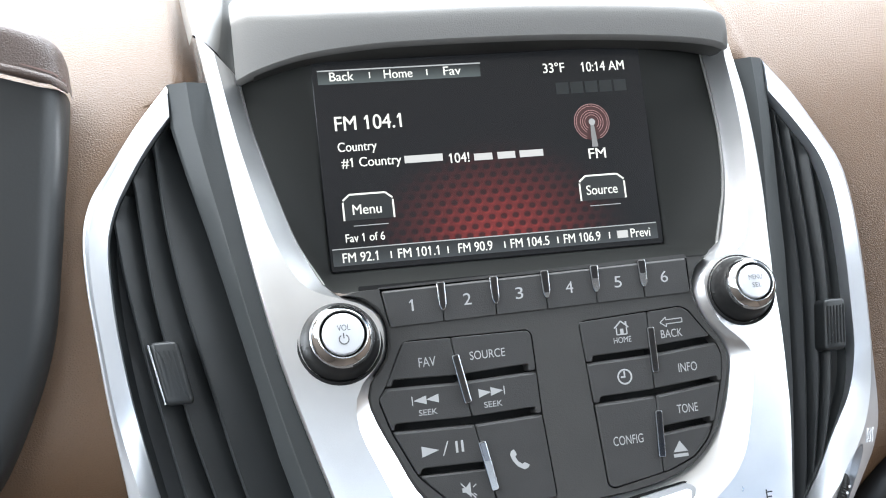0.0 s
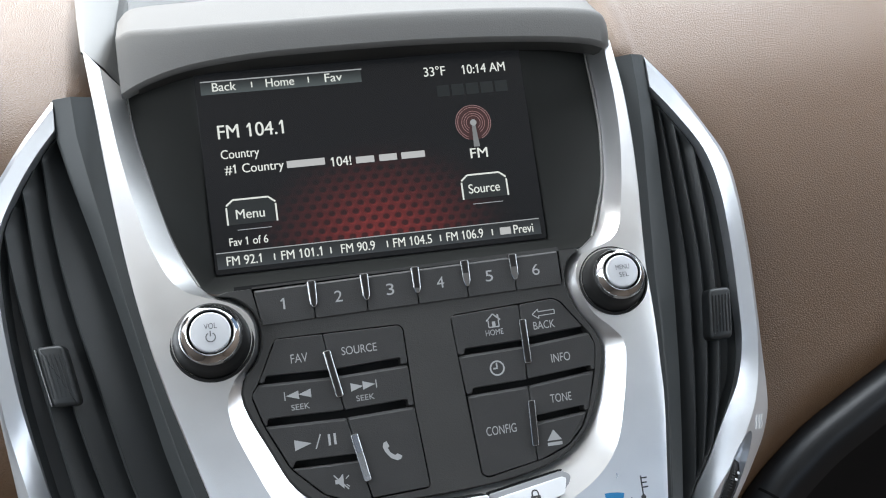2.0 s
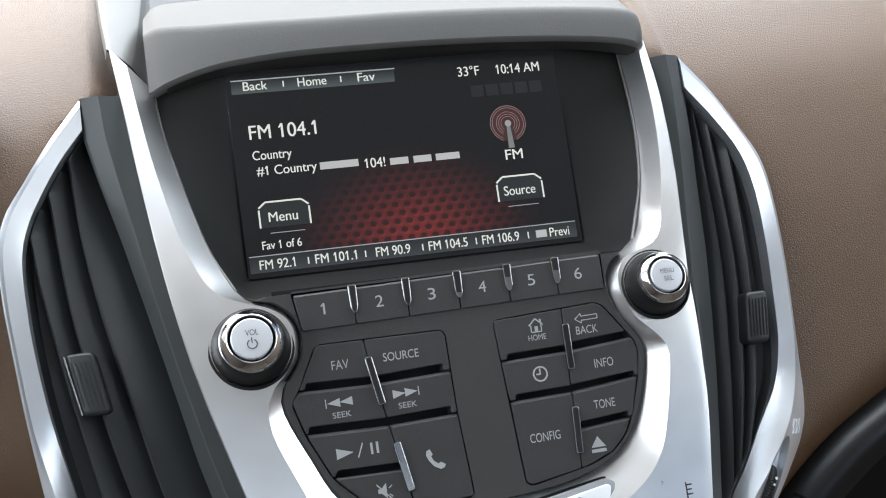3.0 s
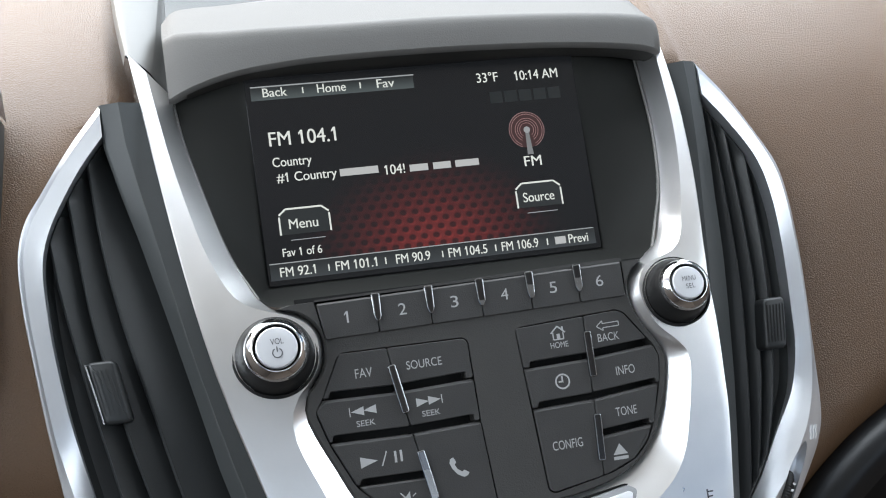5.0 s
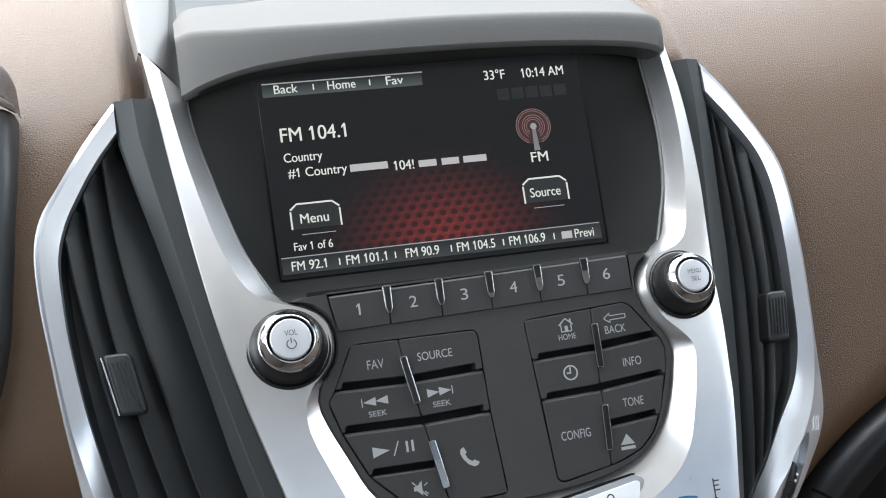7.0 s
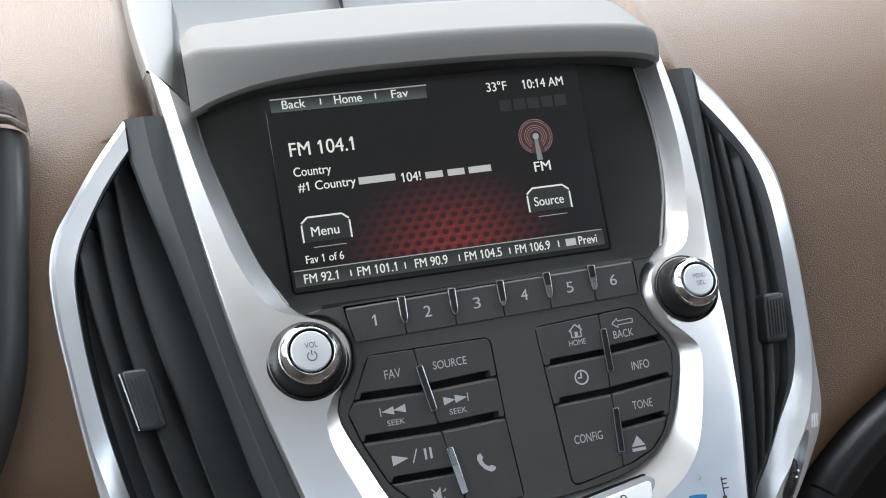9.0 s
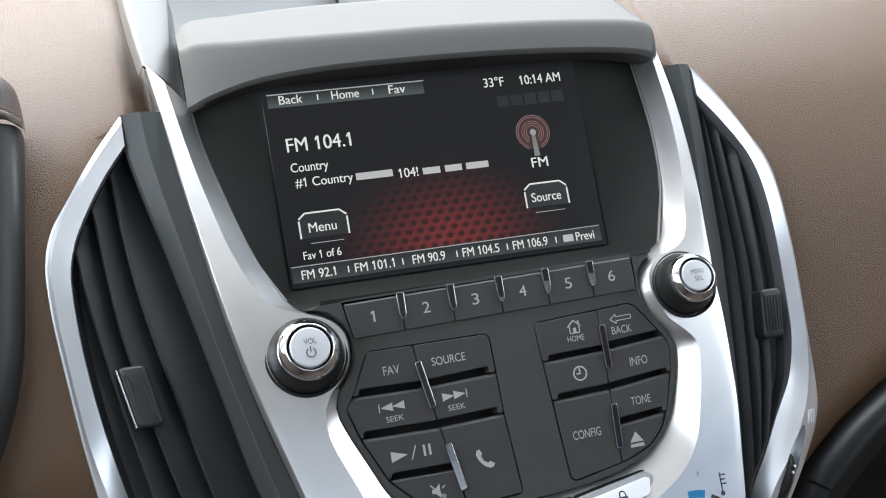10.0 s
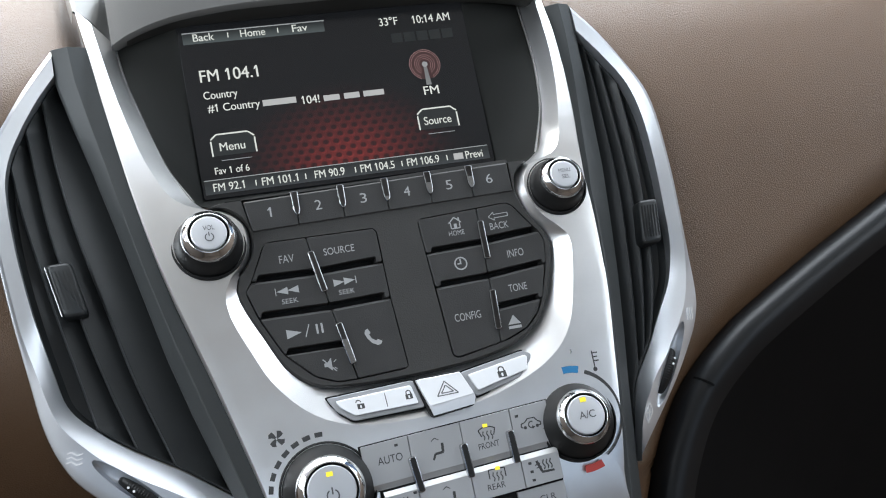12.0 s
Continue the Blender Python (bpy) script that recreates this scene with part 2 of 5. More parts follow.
def text_mesh(text):
    cu = bpy.data.curves.new("text", "FONT")
    cu.body, cu.size = text, 1.0
    ob = bpy.data.objects.new("text", cu)
    scene.collection.objects.link(ob)
    me = bpy.data.meshes.new_from_object(ob.evaluated_get(bpy.context.evaluated_depsgraph_get()))
    bpy.data.objects.remove(ob)
    bpy.data.curves.remove(cu)
    bm = bmesh.new()
    bm.from_mesh(me)
    bpy.data.meshes.remove(me)
    return bm


def lettering(text, x, z, y, wide=0.0, high=3.0, slope=0.0, bold=0.0, middle=True):
    """Words in the built-in font, high as a capital, squeezed to a width; (x, z) is the middle, or the left end of the base line.
    Each figure one gets the small flag that tells it from a capital i."""
    bm = text_mesh(text)
    for k, letter in enumerate(text):
        if letter == "1":
            head = text_mesh(text[:k + 1])
            right, top, w = max(v.co.x for v in head.verts), 0.70, 0.075
            head.free()
            bm.faces.new([bm.verts.new((px, py, 0)) for px, py in ((right - w, top), (right - w, top - 0.13), (right - w - 0.13, top - 0.25), (right - w - 0.13, top - 0.16))])
    xs = [v.co.x for v in bm.verts]
    low, top = min(xs), max(xs)
    sy = high / 0.70
    sx = wide / (top - low) if wide else sy * 0.8
    cx = (low + top) / 2 if middle else low
    for v in bm.verts:
        u, w = (v.co.x - cx) * sx, v.co.y * sy - (high / 2 if middle else 0)
        v.co = (x + u, y, z + w + u * slope)
    if bold:
        twin = bm.copy()
        for v in bm.verts:
            v.co.x -= bold * sx
        for v in twin.verts:
            v.co.x += bold * sx
            v.co.y -= 0.02
        bm = merged(bm, twin)
    return bm


def merged(*parts):
    bm = bmesh.new()
    for p in parts:
        me = bpy.data.meshes.new("join")
        p.to_mesh(me)
        p.free()
        bm.from_mesh(me)
        bpy.data.meshes.remove(me)
    return bm


def box(x0, x1, z0, z1):
    return [(x0, z0), (x1, z0), (x1, z1), (x0, z1)]


def bar(a, b, wide):
    """The outline of a straight stroke from a to b."""
    a, b = Vector(a), Vector(b)
    d = (b - a).normalized()
    s = Vector((-d.y, d.x)) * wide / 2
    return [tuple(a + s), tuple(b + s), tuple(b - s), tuple(a - s)]


def strokes(points, wide):
    return [bar(a, b, wide) for a, b in zip(points, points[1:])]


def arc(x, z, r, a0, a1, steps=16):
    return [(x + r * math.cos(radians(a)), z + r * math.sin(radians(a))) for a in np.linspace(a0, a1, steps)]


def disc(x, z, r, steps=16):
    return arc(x, z, r, 0, 360 - 360 / steps, steps)


def ring_stroke(x, z, r, a0, a1, wide, steps=20):
    return [arc(x, z, r + wide / 2, a0, a1, steps) + arc(x, z, r - wide / 2, a1, a0, steps)]


def interp(v, xs, ys):
    return float(np.interp(v, xs, ys))

# ---- the cabin that closes the place round the console ----


def cabin_box(name, x0, x1, y0, y1, z0, z1, mat, label):
    bm = bmesh.new()
    bmesh.ops.create_cube(bm, size=1, matrix=Matrix.LocRotScale(((x0 + x1) / 2, (y0 + y1) / 2, (z0 + z1) / 2), None, (x1 - x0, y1 - y0, z1 - z0)))
    me = bpy.data.meshes.new(name)
    bm.to_mesh(me)
    bm.free()
    me.materials.append(mat)
    return tagged(new(name, me), label, name.split("_")[0], kind="structure")


cabin_box("floor", -0.9, 0.9, -1.9, 0.95, -0.06, 0.0, cabin_dark, "dark brown carpeted floor of the car cabin")
cabin_box("ceiling", -0.9, 0.9, -1.9, -0.06, 1.72, 1.78, head_lining, "pale grey cloth lining of the car roof")
cabin_box("wall_left", -0.9, -0.84, -1.9, 0.95, 0.0, 1.15, cabin_dark, "brown door trim under the driver's window")
cabin_box("wall_right", 0.84, 0.9, -1.9, 0.95, 0.0, 1.15, cabin_dark, "brown door trim under the passenger's window")
cabin_box("wall_back", -0.9, 0.9, -1.96, -1.9, 0.0, 1.12, cabin_dark, "plain dark back of the cabin")
cabin_box("wall_front", -0.9, 0.9, 0.89, 0.95, 0.0, 1.0, cabin_dark, "plain dark bulkhead under the windscreen")
cabin_box("wall_console", -0.82, 0.82, -0.20, 0.55, 0.0, 0.63, cabin_dark, "plain dark base under the dashboard")
cabin_box("pillar_left", -0.9, -0.84, -0.98, -0.86, 1.15, 1.72, head_lining, "pale door pillar between the side windows")
cabin_box("pillar_right", 0.84, 0.9, -0.98, -0.86, 1.15, 1.72, head_lining, "pale door pillar between the side windows")

# ---- outlines that several things share ----


def face_y(z):
    """How far the silver face lies into the dashboard at a height: level below, sloping back beside the screen."""
    k = (z + 60) / 16.0
    return -39.5 + 0.0025 * max(0.0, -z - 190) ** 2 + 0.375 * 16.0 * (math.log1p(math.exp(k)) if k < 30 else k)


RIM_HOLE = [
    [(-111, 44), (-108.5, 24), (-104.6, 3), (-100, -16), (-95.5, -34), (-90.5, -47), (-85.5, -57)],
    [(-79, -62.5), (-71.5, -64.5), (-65, -70), (-62, -78), (-63, -88), (-67, -94.5), (-71.6, -100)],
    [(-73, -107), (-70.4, -116), (-64, -130), (-56, -146), (-45, -155.5), (-31, -158.5), (-6, -159.3), (22, -158.3)],
    [(46, -155.4), (64, -149), (75.5, -137.5), (83, -120), (86.4, -107), (85.6, -101)],
    [(83, -95.6), (78, -88), (74.6, -79), (74.2, -71.4), (77, -64.8), (82.6, -60.6)],
    [(89, -57.2), (96.2, -49.6), (103.2, -31), (108.6, -11), (112.2, 11), (114.8, 43)],
]
RIM_CREST = [
    [(-120.6, 54), (-118, 34), (-114.4, 9), (-110, -14), (-105.2, -34), (-98.5, -51), (-92.5, -58.5)],
    [(-84, -62.8), (-73.5, -66.6), (-67, -71.5), (-64.4, -78.3), (-65.6, -87.5), (-69.8, -94), (-75.2, -99.6)],
    [(-78.6, -107.2), (-78, -118), (-72, -134), (-63, -153), (-48, -169), (-30, -177), (-8, -179.3), (24, -178.3)],
    [(51, -172), (71.5, -162.5), (84.4, -149), (91.4, -128), (95, -111), (95, -103.6)],
    [(90.6, -97.4), (84, -90.8), (80, -83), (78.4, -76.5), (79.2, -69.6), (84, -62.8)],
    [(92.5, -60.2), (101.6, -54.6), (108, -37.4), (114.4, -13), (118.6, 12), (121.6, 45)],
]
RIM_OUTER = [
    [(-127.9, 64), (-124.5, 36), (-121.3, 8), (-118, -18), (-115, -40), (-112.5, -56), (-110, -70)],
    [(-108.6, -77), (-107.6, -82), (-106.5, -87), (-105, -93), (-103.5, -99), (-102, -105), (-100, -112)],
    [(-96, -126), (-91, -143), (-84, -168), (-77, -195), (-70, -225), (-62, -254), (-20, -258), (20, -258)],
    [(92, -254), (97, -225), (102, -190), (106, -160), (108.5, -142), (110, -128)],
    [(110.4, -119), (111, -108), (111.4, -98), (111.6, -88), (111.6, -80), (111.6, -74)],
    [(112.5, -66), (114.3, -52), (118.5, -28), (122, -5), (124.8, 20), (125.6, 46)],
]

VENT_LEFT_OUT = [(-142, 39), (-157, 21), (-169.5, 3), (-178, -10), (-182, -25), (-182, -46), (-180, -68), (-177, -97),
                 (-173, -126), (-169.5, -150), (-163.5, -168), (-154, -182), (-134, -199), (-108, -216), (-84, -232)]
VENT_LEFT_IN = [(-142, 23.5), (-152.5, 10.5), (-162, -4.5), (-168.2, -17), (-171.6, -31), (-171.5, -52), (-170, -72), (-166.5, -98),
                (-161, -126), (-157.5, -140), (-149.5, -150.5), (-131, -166), (-108, -181), (-91, -194), (-78, -203)]
VENT_RIGHT_OUT = [(141, 36), (155, 18), (167, -2), (175, -18), (178, -36), (178.6, -60), (178, -84), (176.3, -118),
                  (175, -141), (171.8, -152.5), (167, -162), (155, -180), (138, -201), (121, -221)]
VENT_RIGHT_IN = [(140.5, 18.5), (152.6, 2), (163.0, -16), (167.4, -36), (168.4, -60), (167.8, -83), (166.2, -110),
                 (162.2, -127.5), (155.8, -140), (148.6, -152), (140.6, -165), (131.8, -177.5), (127.4, -190), (124.6, -204), (120.5, -221)]

# ---- the centre stack: silver surround, screen well, charcoal control panel ----
stack = thing("center_stack", 0, 0, -250, "satin silver center stack surround in the dashboard", "center stack")


def rim_depth(x, z):
    if x < 0:
        return interp(z, (-400, -100, -75, -58, -40, 64), (9.5, 9.5, 6.5, 7.5, 10.0, 10.0))
    return interp(z, (-400, -122, -106, -92, -75, -58, -40, 64), (9.5, 9.5, 7.5, 5.0, 5.5, 7.5, 12.0, 13.0))


def surround():
    n = 26
    hole, crest, outer = (stretches(c, n) for c in (RIM_HOLE, RIM_CREST, RIM_OUTER))
    falls = (1.0, 0.86, 0.70, 0.54, 0.38, 0.24, 0.12, 0.04)
    outs = (0.0, 0.25, 0.5, 0.75)
    rows = [[] for _ in range(1 + len(falls) + len(outs) + 3)]
    for (hx, hz), (cx, cz), (ox, oz) in zip(hole, crest, outer):
        deep, w = rim_depth(hx, hz), interp(hz, (-62, -48), (0.0, 1.0))
        if hz < -98:
            deep = max(4.2, min(deep, (0.5 if hx < 0 else 0.8) * math.hypot(cx - hx, cz - hz)))
        rows[0].append((hx, face_y(hz) + deep + 9, hz))
        for row, f in zip(rows[1:], falls):
            x, z = hx * f + cx * (1 - f), hz * f + cz * (1 - f)
            steep = interp(hz, (-58, -40), (0.0, 1.0)) if hx > 0 else 1.0
            curve = (1 - math.sqrt(max(0.0, 1 - f * f))) * (1 - steep) + (f if hx < 0 else 1 - (1 - f) ** 1.12) * steep
            curve = curve * w + f * (1 - w)
            row.append((x, face_y(z) + deep * curve, z))
        edge = 1.8 / max(math.hypot(ox - cx, oz - cz), 4.0)
        for row, f in zip(rows[1 + len(falls):], (*outs, 1 - edge, 1 - edge * 0.3)):
            z = cz * (1 - f) + oz * f
            row.append((cx * (1 - f) + ox * f, face_y(z) + (0.12 if f > 1 - edge * 0.5 else 0.0), z))
        rows[-1].append((ox, face_y(oz) + 0.7, oz))
    back = [(x + (1.5 if x < 0 else -1.5), y + 30, z) for x, y, z in rows[-1]]
    return loft(rows + [back])


part("surround", surround(), silver, stack, angle=17)


WELL_LEFT = [(-111, 50), (-108.5, 24), (-104.6, 3), (-95.5, -34), (-85.5, -57), (-78, -61.5)]
WELL_RIGHT = [(115.4, 50), (112.2, 11), (108.6, -11), (103.2, -31), (92.2, -54.5), (82, -60.5)]


def lip_y(z):
    return face_y(z) + interp(z, (-62, -58, -40), (4, 7.0, 10.5))


def screen_well():
    """The dark funnel between the silver surround and the screen glass."""
    left, right = (even(spline(p, 6), 30) for p in (WELL_LEFT, WELL_RIGHT))
    rim = left + [(x, -61.5 + 0.008 * x) for x in np.linspace(-70, 74, 16)] + right[::-1]
    rows = [[] for _ in range(7)]
    for k, (x, z) in enumerate(rim):
        y = lip_y(z)
        if k < len(left):
            ix, iz = -78.4, max(-49.4, z * 0.93)
        elif k >= len(left) + 16:
            ix, iz = 78.4, max(-49.4, z * 0.93)
        else:
            ix, iz = max(-78.4, min(78.4, x * 1.12)), -49.4
        for row, f, g in zip(rows, (0, 0.12, 0.4, 0.68, 0.86, 0.97, 1.0), (0.0, 0.24, 0.58, 0.82, 0.94, 1.0, 1.06)):
            row.append((x * 1.005 * (1 - f) + ix * f, (y + 1.4) * (1 - g) + 0.8 * g, z * (1 - f) + iz * f))
    return loft(rows)


def bezel_lip(points):
    """A thin rounded edge where the silver surround meets the well."""
    line = even(spline(points, 6), 40)
    rows = [[] for _ in range(7)]
    for (x, z) in line:
        for row, a in zip(rows, np.linspace(-30, 210, 7)):
            row.append((x + 0.65 * math.cos(radians(a)), lip_y(z) + 0.5 - 0.9 * math.sin(radians(a)), z))
    return loft(rows)


part("bezel_lip", bezel_lip(WELL_LEFT[:-1]), cheek_grey, stack, "grey edge of the screen well", angle=60)
part("bezel_lip", bezel_lip(WELL_RIGHT[:-1]), cheek_grey, stack, "grey edge of the screen well", angle=60)
part("screen_well", screen_well(), recess_black, stack, "dark plastic well around the screen", angle=60)
part("screen_back", slab(box(-78.4, 78.4, -49.4, 46), 2.9, 5, 0), recess_black, stack)


KEYS_LEFT = [(-56.8, -83.5), (-3.0, -83.9), (-0.9, -86.0), (-0.6, -101.8), (-0.3, -119.6), (2.2, -155.3), (-23.4, -156.4),
             (-33.4, -156.2), (-43.6, -152.0), (-56.4, -139.2), (-65.4, -120.2), (-69.5, -106.6), (-66.0, -102.0)]
KEYS_RIGHT = [(19.4, -82.9), (66.6, -80.6), (70.4, -82.6), (79.4, -95.4), (81.6, -98.2), (83.4, -103.6), (81.4, -115.6), (75.4, -133.0),
              (71.8, -139.5), (65.0, -145.9), (54.4, -150.0), (27.0, -154.9), (23.8, -153.2)]
KEYS_TOP = [(-64.3, -60.6), (73.0, -58.4), (72.8, -75.4), (-61.6, -77.7)]


def fill_rings(rings, y):
    """One flat sheet at a depth, bounded by the first ring and open inside the others; returns it with its rings of corners."""
    bm = bmesh.new()
    loops, edges = [], []
    for ring in rings:
        vs = [bm.verts.new((px, y, pz)) for px, pz in ring]
        loops.append(vs)
        edges += [bm.edges.new((vs[k - 1], vs[k])) for k in range(len(vs))]
    bmesh.ops.triangle_fill(bm, use_beauty=True, use_dissolve=False, edges=edges)
    return bm, loops


def control_plate():
    edge = stretches(RIM_HOLE[1:5], 26)
    top = [(x, -60.8 + 0.008 * x) for x in np.linspace(82, -75, 12)]
    outer = [(x * 1.006, z) for x, z in edge] + top
    fall = [(x * 0.978, z * 0.985 - 1.2) for x, z in outer]
    holes = [rounded(shrunk(k, 0.22), r, 4) for k, r in ((KEYS_LEFT, 3.0), (KEYS_RIGHT, 3.0), (KEYS_TOP, 1.4))]
    bm, loops = fill_rings([fall] + holes, -35.3)
    for ring in loops[1:]:
        down = [bm.verts.new((v.co.x, -27.0, v.co.z)) for v in ring]
        for k in range(len(ring)):
            bm.faces.new((ring[k - 1], ring[k], down[k], down[k - 1]))
    side = loops[0]
    for f, y in ((0.45, -34.6), (0.8, -33.2), (1.0, -31.0), (1.0, -20.0)):
        ring = [bm.verts.new((a[0] * (1 - f) + b[0] * f, y, a[1] * (1 - f) + b[1] * f)) for a, b in zip(fall, outer)]
        for k in range(len(ring)):
            bm.faces.new((side[k - 1], side[k], ring[k], ring[k - 1]))
        side = ring
    return bm


part("control_plate", control_plate(), panel_black, stack, "charcoal plastic control plate", angle=30)
part("key_well", slab(box(-71, 86, -157.5, -59), -27.5, -24, 0), slot_black, stack)

# ---- the screen ----
screen = thing("infotainment_screen", 0, 2, -50, "lit radio screen with white text on black and red honeycomb", "screen")


def screen_picture():
    """The display's own picture: black, with a red honeycomb that glows towards its lower middle."""
    m = bpy.data.materials.new("display_picture")
    m.use_nodes = True
    nt = m.node_tree
    b = nt.nodes["Principled BSDF"]
    b.inputs["Base Color"].default_value = (0.008, 0.008, 0.009, 1)
    b.inputs["Roughness"].default_value = 0.22
    b.inputs["Specular IOR Level"].default_value = 0.35
    co = nt.nodes.new("ShaderNodeTexCoord")
    sep = nt.nodes.new("ShaderNodeSeparateXYZ")
    nt.links.new(co.outputs["Object"], sep.inputs[0])

    def calc(op, a, c=None, d=None):
        node = nt.nodes.new("ShaderNodeMath")
        node.operation = op
        for k, v in enumerate((a, c, d)):
            if v is None:
                continue
            if isinstance(v, (int, float)):
                node.inputs[k].default_value = v
            else:
                nt.links.new(v, node.inputs[k])
        return node.outputs[0]

    x = calc("MULTIPLY", sep.outputs[0], 1000.0)
    z = calc("MULTIPLY", sep.outputs[2], 1000.0)
    px, pz = 5.6, 7.8

    def hole(ox, oz):
        u = calc("SUBTRACT", calc("FLOORED_MODULO", calc("ADD", x, ox), px), px / 2)
        v = calc("SUBTRACT", calc("FLOORED_MODULO", calc("ADD", z, oz), pz), pz / 2)
        return calc("SQRT", calc("ADD", calc("MULTIPLY", u, u), calc("MULTIPLY", calc("MULTIPLY", v, v), 1.5)))

    near = calc("MINIMUM", hole(0, 0), hole(px / 2, pz / 2))
    lit = calc("MINIMUM", hole(-0.6, 0.8), hole(px / 2 - 0.6, pz / 2 + 0.8))

    def ramp(v, a, c, p, q):
        node = nt.nodes.new("ShaderNodeMapRange")
        node.interpolation_type = "SMOOTHSTEP"
        for k, w in enumerate((a, c, p, q)):
            node.inputs[k + 1].default_value = w
        nt.links.new(v, node.inputs[0])
        return node.outputs[0]

    web = ramp(near, 1.1, 2.3, 0.24, 1.0)
    glint = calc("MULTIPLY", ramp(lit, 1.2, 2.2, 1.0, 0.0), ramp(near, 1.1, 2.0, 0.0, 1.0))
    dx = calc("DIVIDE", calc("SUBTRACT", x, 0.0), 70.0)
    dz = calc("DIVIDE", calc("SUBTRACT", z, 10.0), 52.0)
    away = calc("SQRT", calc("ADD", calc("MULTIPLY", dx, dx), calc("MULTIPLY", dz, dz)))
    glow = calc("POWER", ramp(away, 1.0, 0.0, 0.0, 1.0), 1.5)
    cut = calc("MULTIPLY", calc("GREATER_THAN", z, 10.0), calc("LESS_THAN", z, 70.0))
    level = calc("MULTIPLY", calc("MULTIPLY", glow, cut), calc("ADD", web, calc("MULTIPLY", glint, 0.5)))
    tone = nt.nodes.new("ShaderNodeVectorMath")
    tone.operation = "SCALE"
    tone.inputs[0].default_value = (0.126, 0.0125, 0.0105)
    nt.links.new(level, tone.inputs["Scale"])
    add = nt.nodes.new("ShaderNodeVectorMath")
    add.inputs[1].default_value = (0.0035, 0.0040, 0.0045)
    nt.links.new(tone.outputs[0], add.inputs[0])
    nt.links.new(add.outputs[0], b.inputs["Emission Color"])
    b.inputs["Emission Strength"].default_value = 1.0
    return m


def strip_glow(name, low, high, z0, z1):
    """A lit strip of the display, brighter towards its lower edge."""
    m = glowing(name, (0, 0, 0), 1.0)
    nt = m.node_tree
    co, sep, mp, mix = (nt.nodes.new(k) for k in ("ShaderNodeTexCoord", "ShaderNodeSeparateXYZ", "ShaderNodeMapRange", "ShaderNodeMix"))
    mix.data_type = "RGBA"
    nt.links.new(co.outputs["Object"], sep.inputs[0])
    nt.links.new(sep.outputs[2], mp.inputs[0])
    mp.inputs[1].default_value, mp.inputs[2].default_value = z0 * MM, z1 * MM
    mix.inputs[6].default_value, mix.inputs[7].default_value = (*low, 1), (*high, 1)
    nt.links.new(mp.outputs[0], mix.inputs[0])
    nt.links.new(mix.outputs[2], nt.nodes["Principled BSDF"].inputs["Emission Color"])
    return m


ink_white = glowing("display_white", (0.66, 0.69, 0.65), 1.0)
ink_bar = glowing("display_plain_bar", (0.42, 0.43, 0.43), 1.0)
ink_mast = glowing("display_mast", (0.17, 0.18, 0.185), 1.0)
ink_grey = glowing("display_grey", (0.30, 0.32, 0.33), 1.0)
ink_dim = glowing("display_dim", (0.005, 0.0075, 0.0085), 1.0)
ink_red = glowing("display_dark_red", (0.030, 0.006, 0.006), 1.0)
ink_pink = glowing("display_ring", (0.33, 0.20, 0.20), 1.0)
ink_button = glowing("display_button", (0.009, 0.012, 0.013), 1.0)
strip_ink = strip_glow("display_strip", (0.030, 0.036, 0.040), (0.008, 0.010, 0.011), 3, 10)
bar_ink = strip_glow("display_bar", (0.062, 0.078, 0.080), (0.008, 0.010, 0.011), 85, 91)

glass = part("display", slab(rounded(box(-78.5, 78.5, -49.5, 46), 1.5), 0, 3.0, 0.3, segments=1), screen_picture(), screen)
INK = -0.05


def show_ink(name, bm, mat):
    return part(name, bm, mat, glass, smooth=False)


def flat_shapes(shapes, y):
    bm = bmesh.new()
    for pts in shapes:
        bm.faces.new([bm.verts.new((px, y, pz)) for px, pz in pts])
    return bm


def screen_text(name, text, x, z, wide, high, mat=None, bold=0.009):
    show_ink(name, lettering(text, x, z, INK * 4, wide, high * 1.07, 0, bold, middle=False), mat or ink_white)


show_ink("top_bar", flat_shapes([box(-76, -0.5, 35.3, 41.3)], INK * 2), bar_ink)
show_ink("top_bar_line", flat_shapes([box(-76, 0, 41.3, 41.9)], INK * 2), ink_grey)
screen_text("word", "Back", -70.6, 36.7, 11.0, 3.9)
screen_text("word", "Home", -45.7, 36.7, 13.2, 3.9)
screen_text("word", "Fav", -17.9, 36.7, 8.2, 3.9)
show_ink("divider", flat_shapes([box(-52.6, -52.0, 37.2, 40.0)], INK * 4), ink_white)
show_ink("divider", flat_shapes([box(-26.0, -25.4, 37.2, 40.0)], INK * 4), ink_white)
screen_text("temperature", "33\u00b0F", 29.9, 35.1, 10.4, 4.3)
screen_text("clock_time", "10:14 AM", 48.7, 34.8, 21.3, 4.3)
show_ink("dim_tag", flat_shapes([box(35.0 + k * 7.2, 41.2 + k * 7.2, 24.6, 30.2) for k in range(5)], INK * 2), ink_dim)
screen_text("station", "FM 104.1", -70.4, 13.8, 30.4, 6.2)
screen_text("song_line", "Country", -70.1, 4.2, 17.6, 4.0)
screen_text("text_line", "#1 Country", -69.1, -3.0, 27.2, 4.0)
show_ink("name_bar", flat_shapes([box(-40.5, -22.7, -3.0, 0.4)], INK * 4), ink_bar)
screen_text("text_line", "104!", -19.8, -4.3, 9.4, 4.2)
show_ink("number_bar", flat_shapes([box(-8.1, 0.6, -4.0, -0.8), box(3.0, 11.5, -4.0, -0.8), box(13.6, 25.0, -4.0, -0.8)], INK * 4), ink_bar)
screen_text("band", "FM", 47.0, -7.0, 8.4, 4.6)


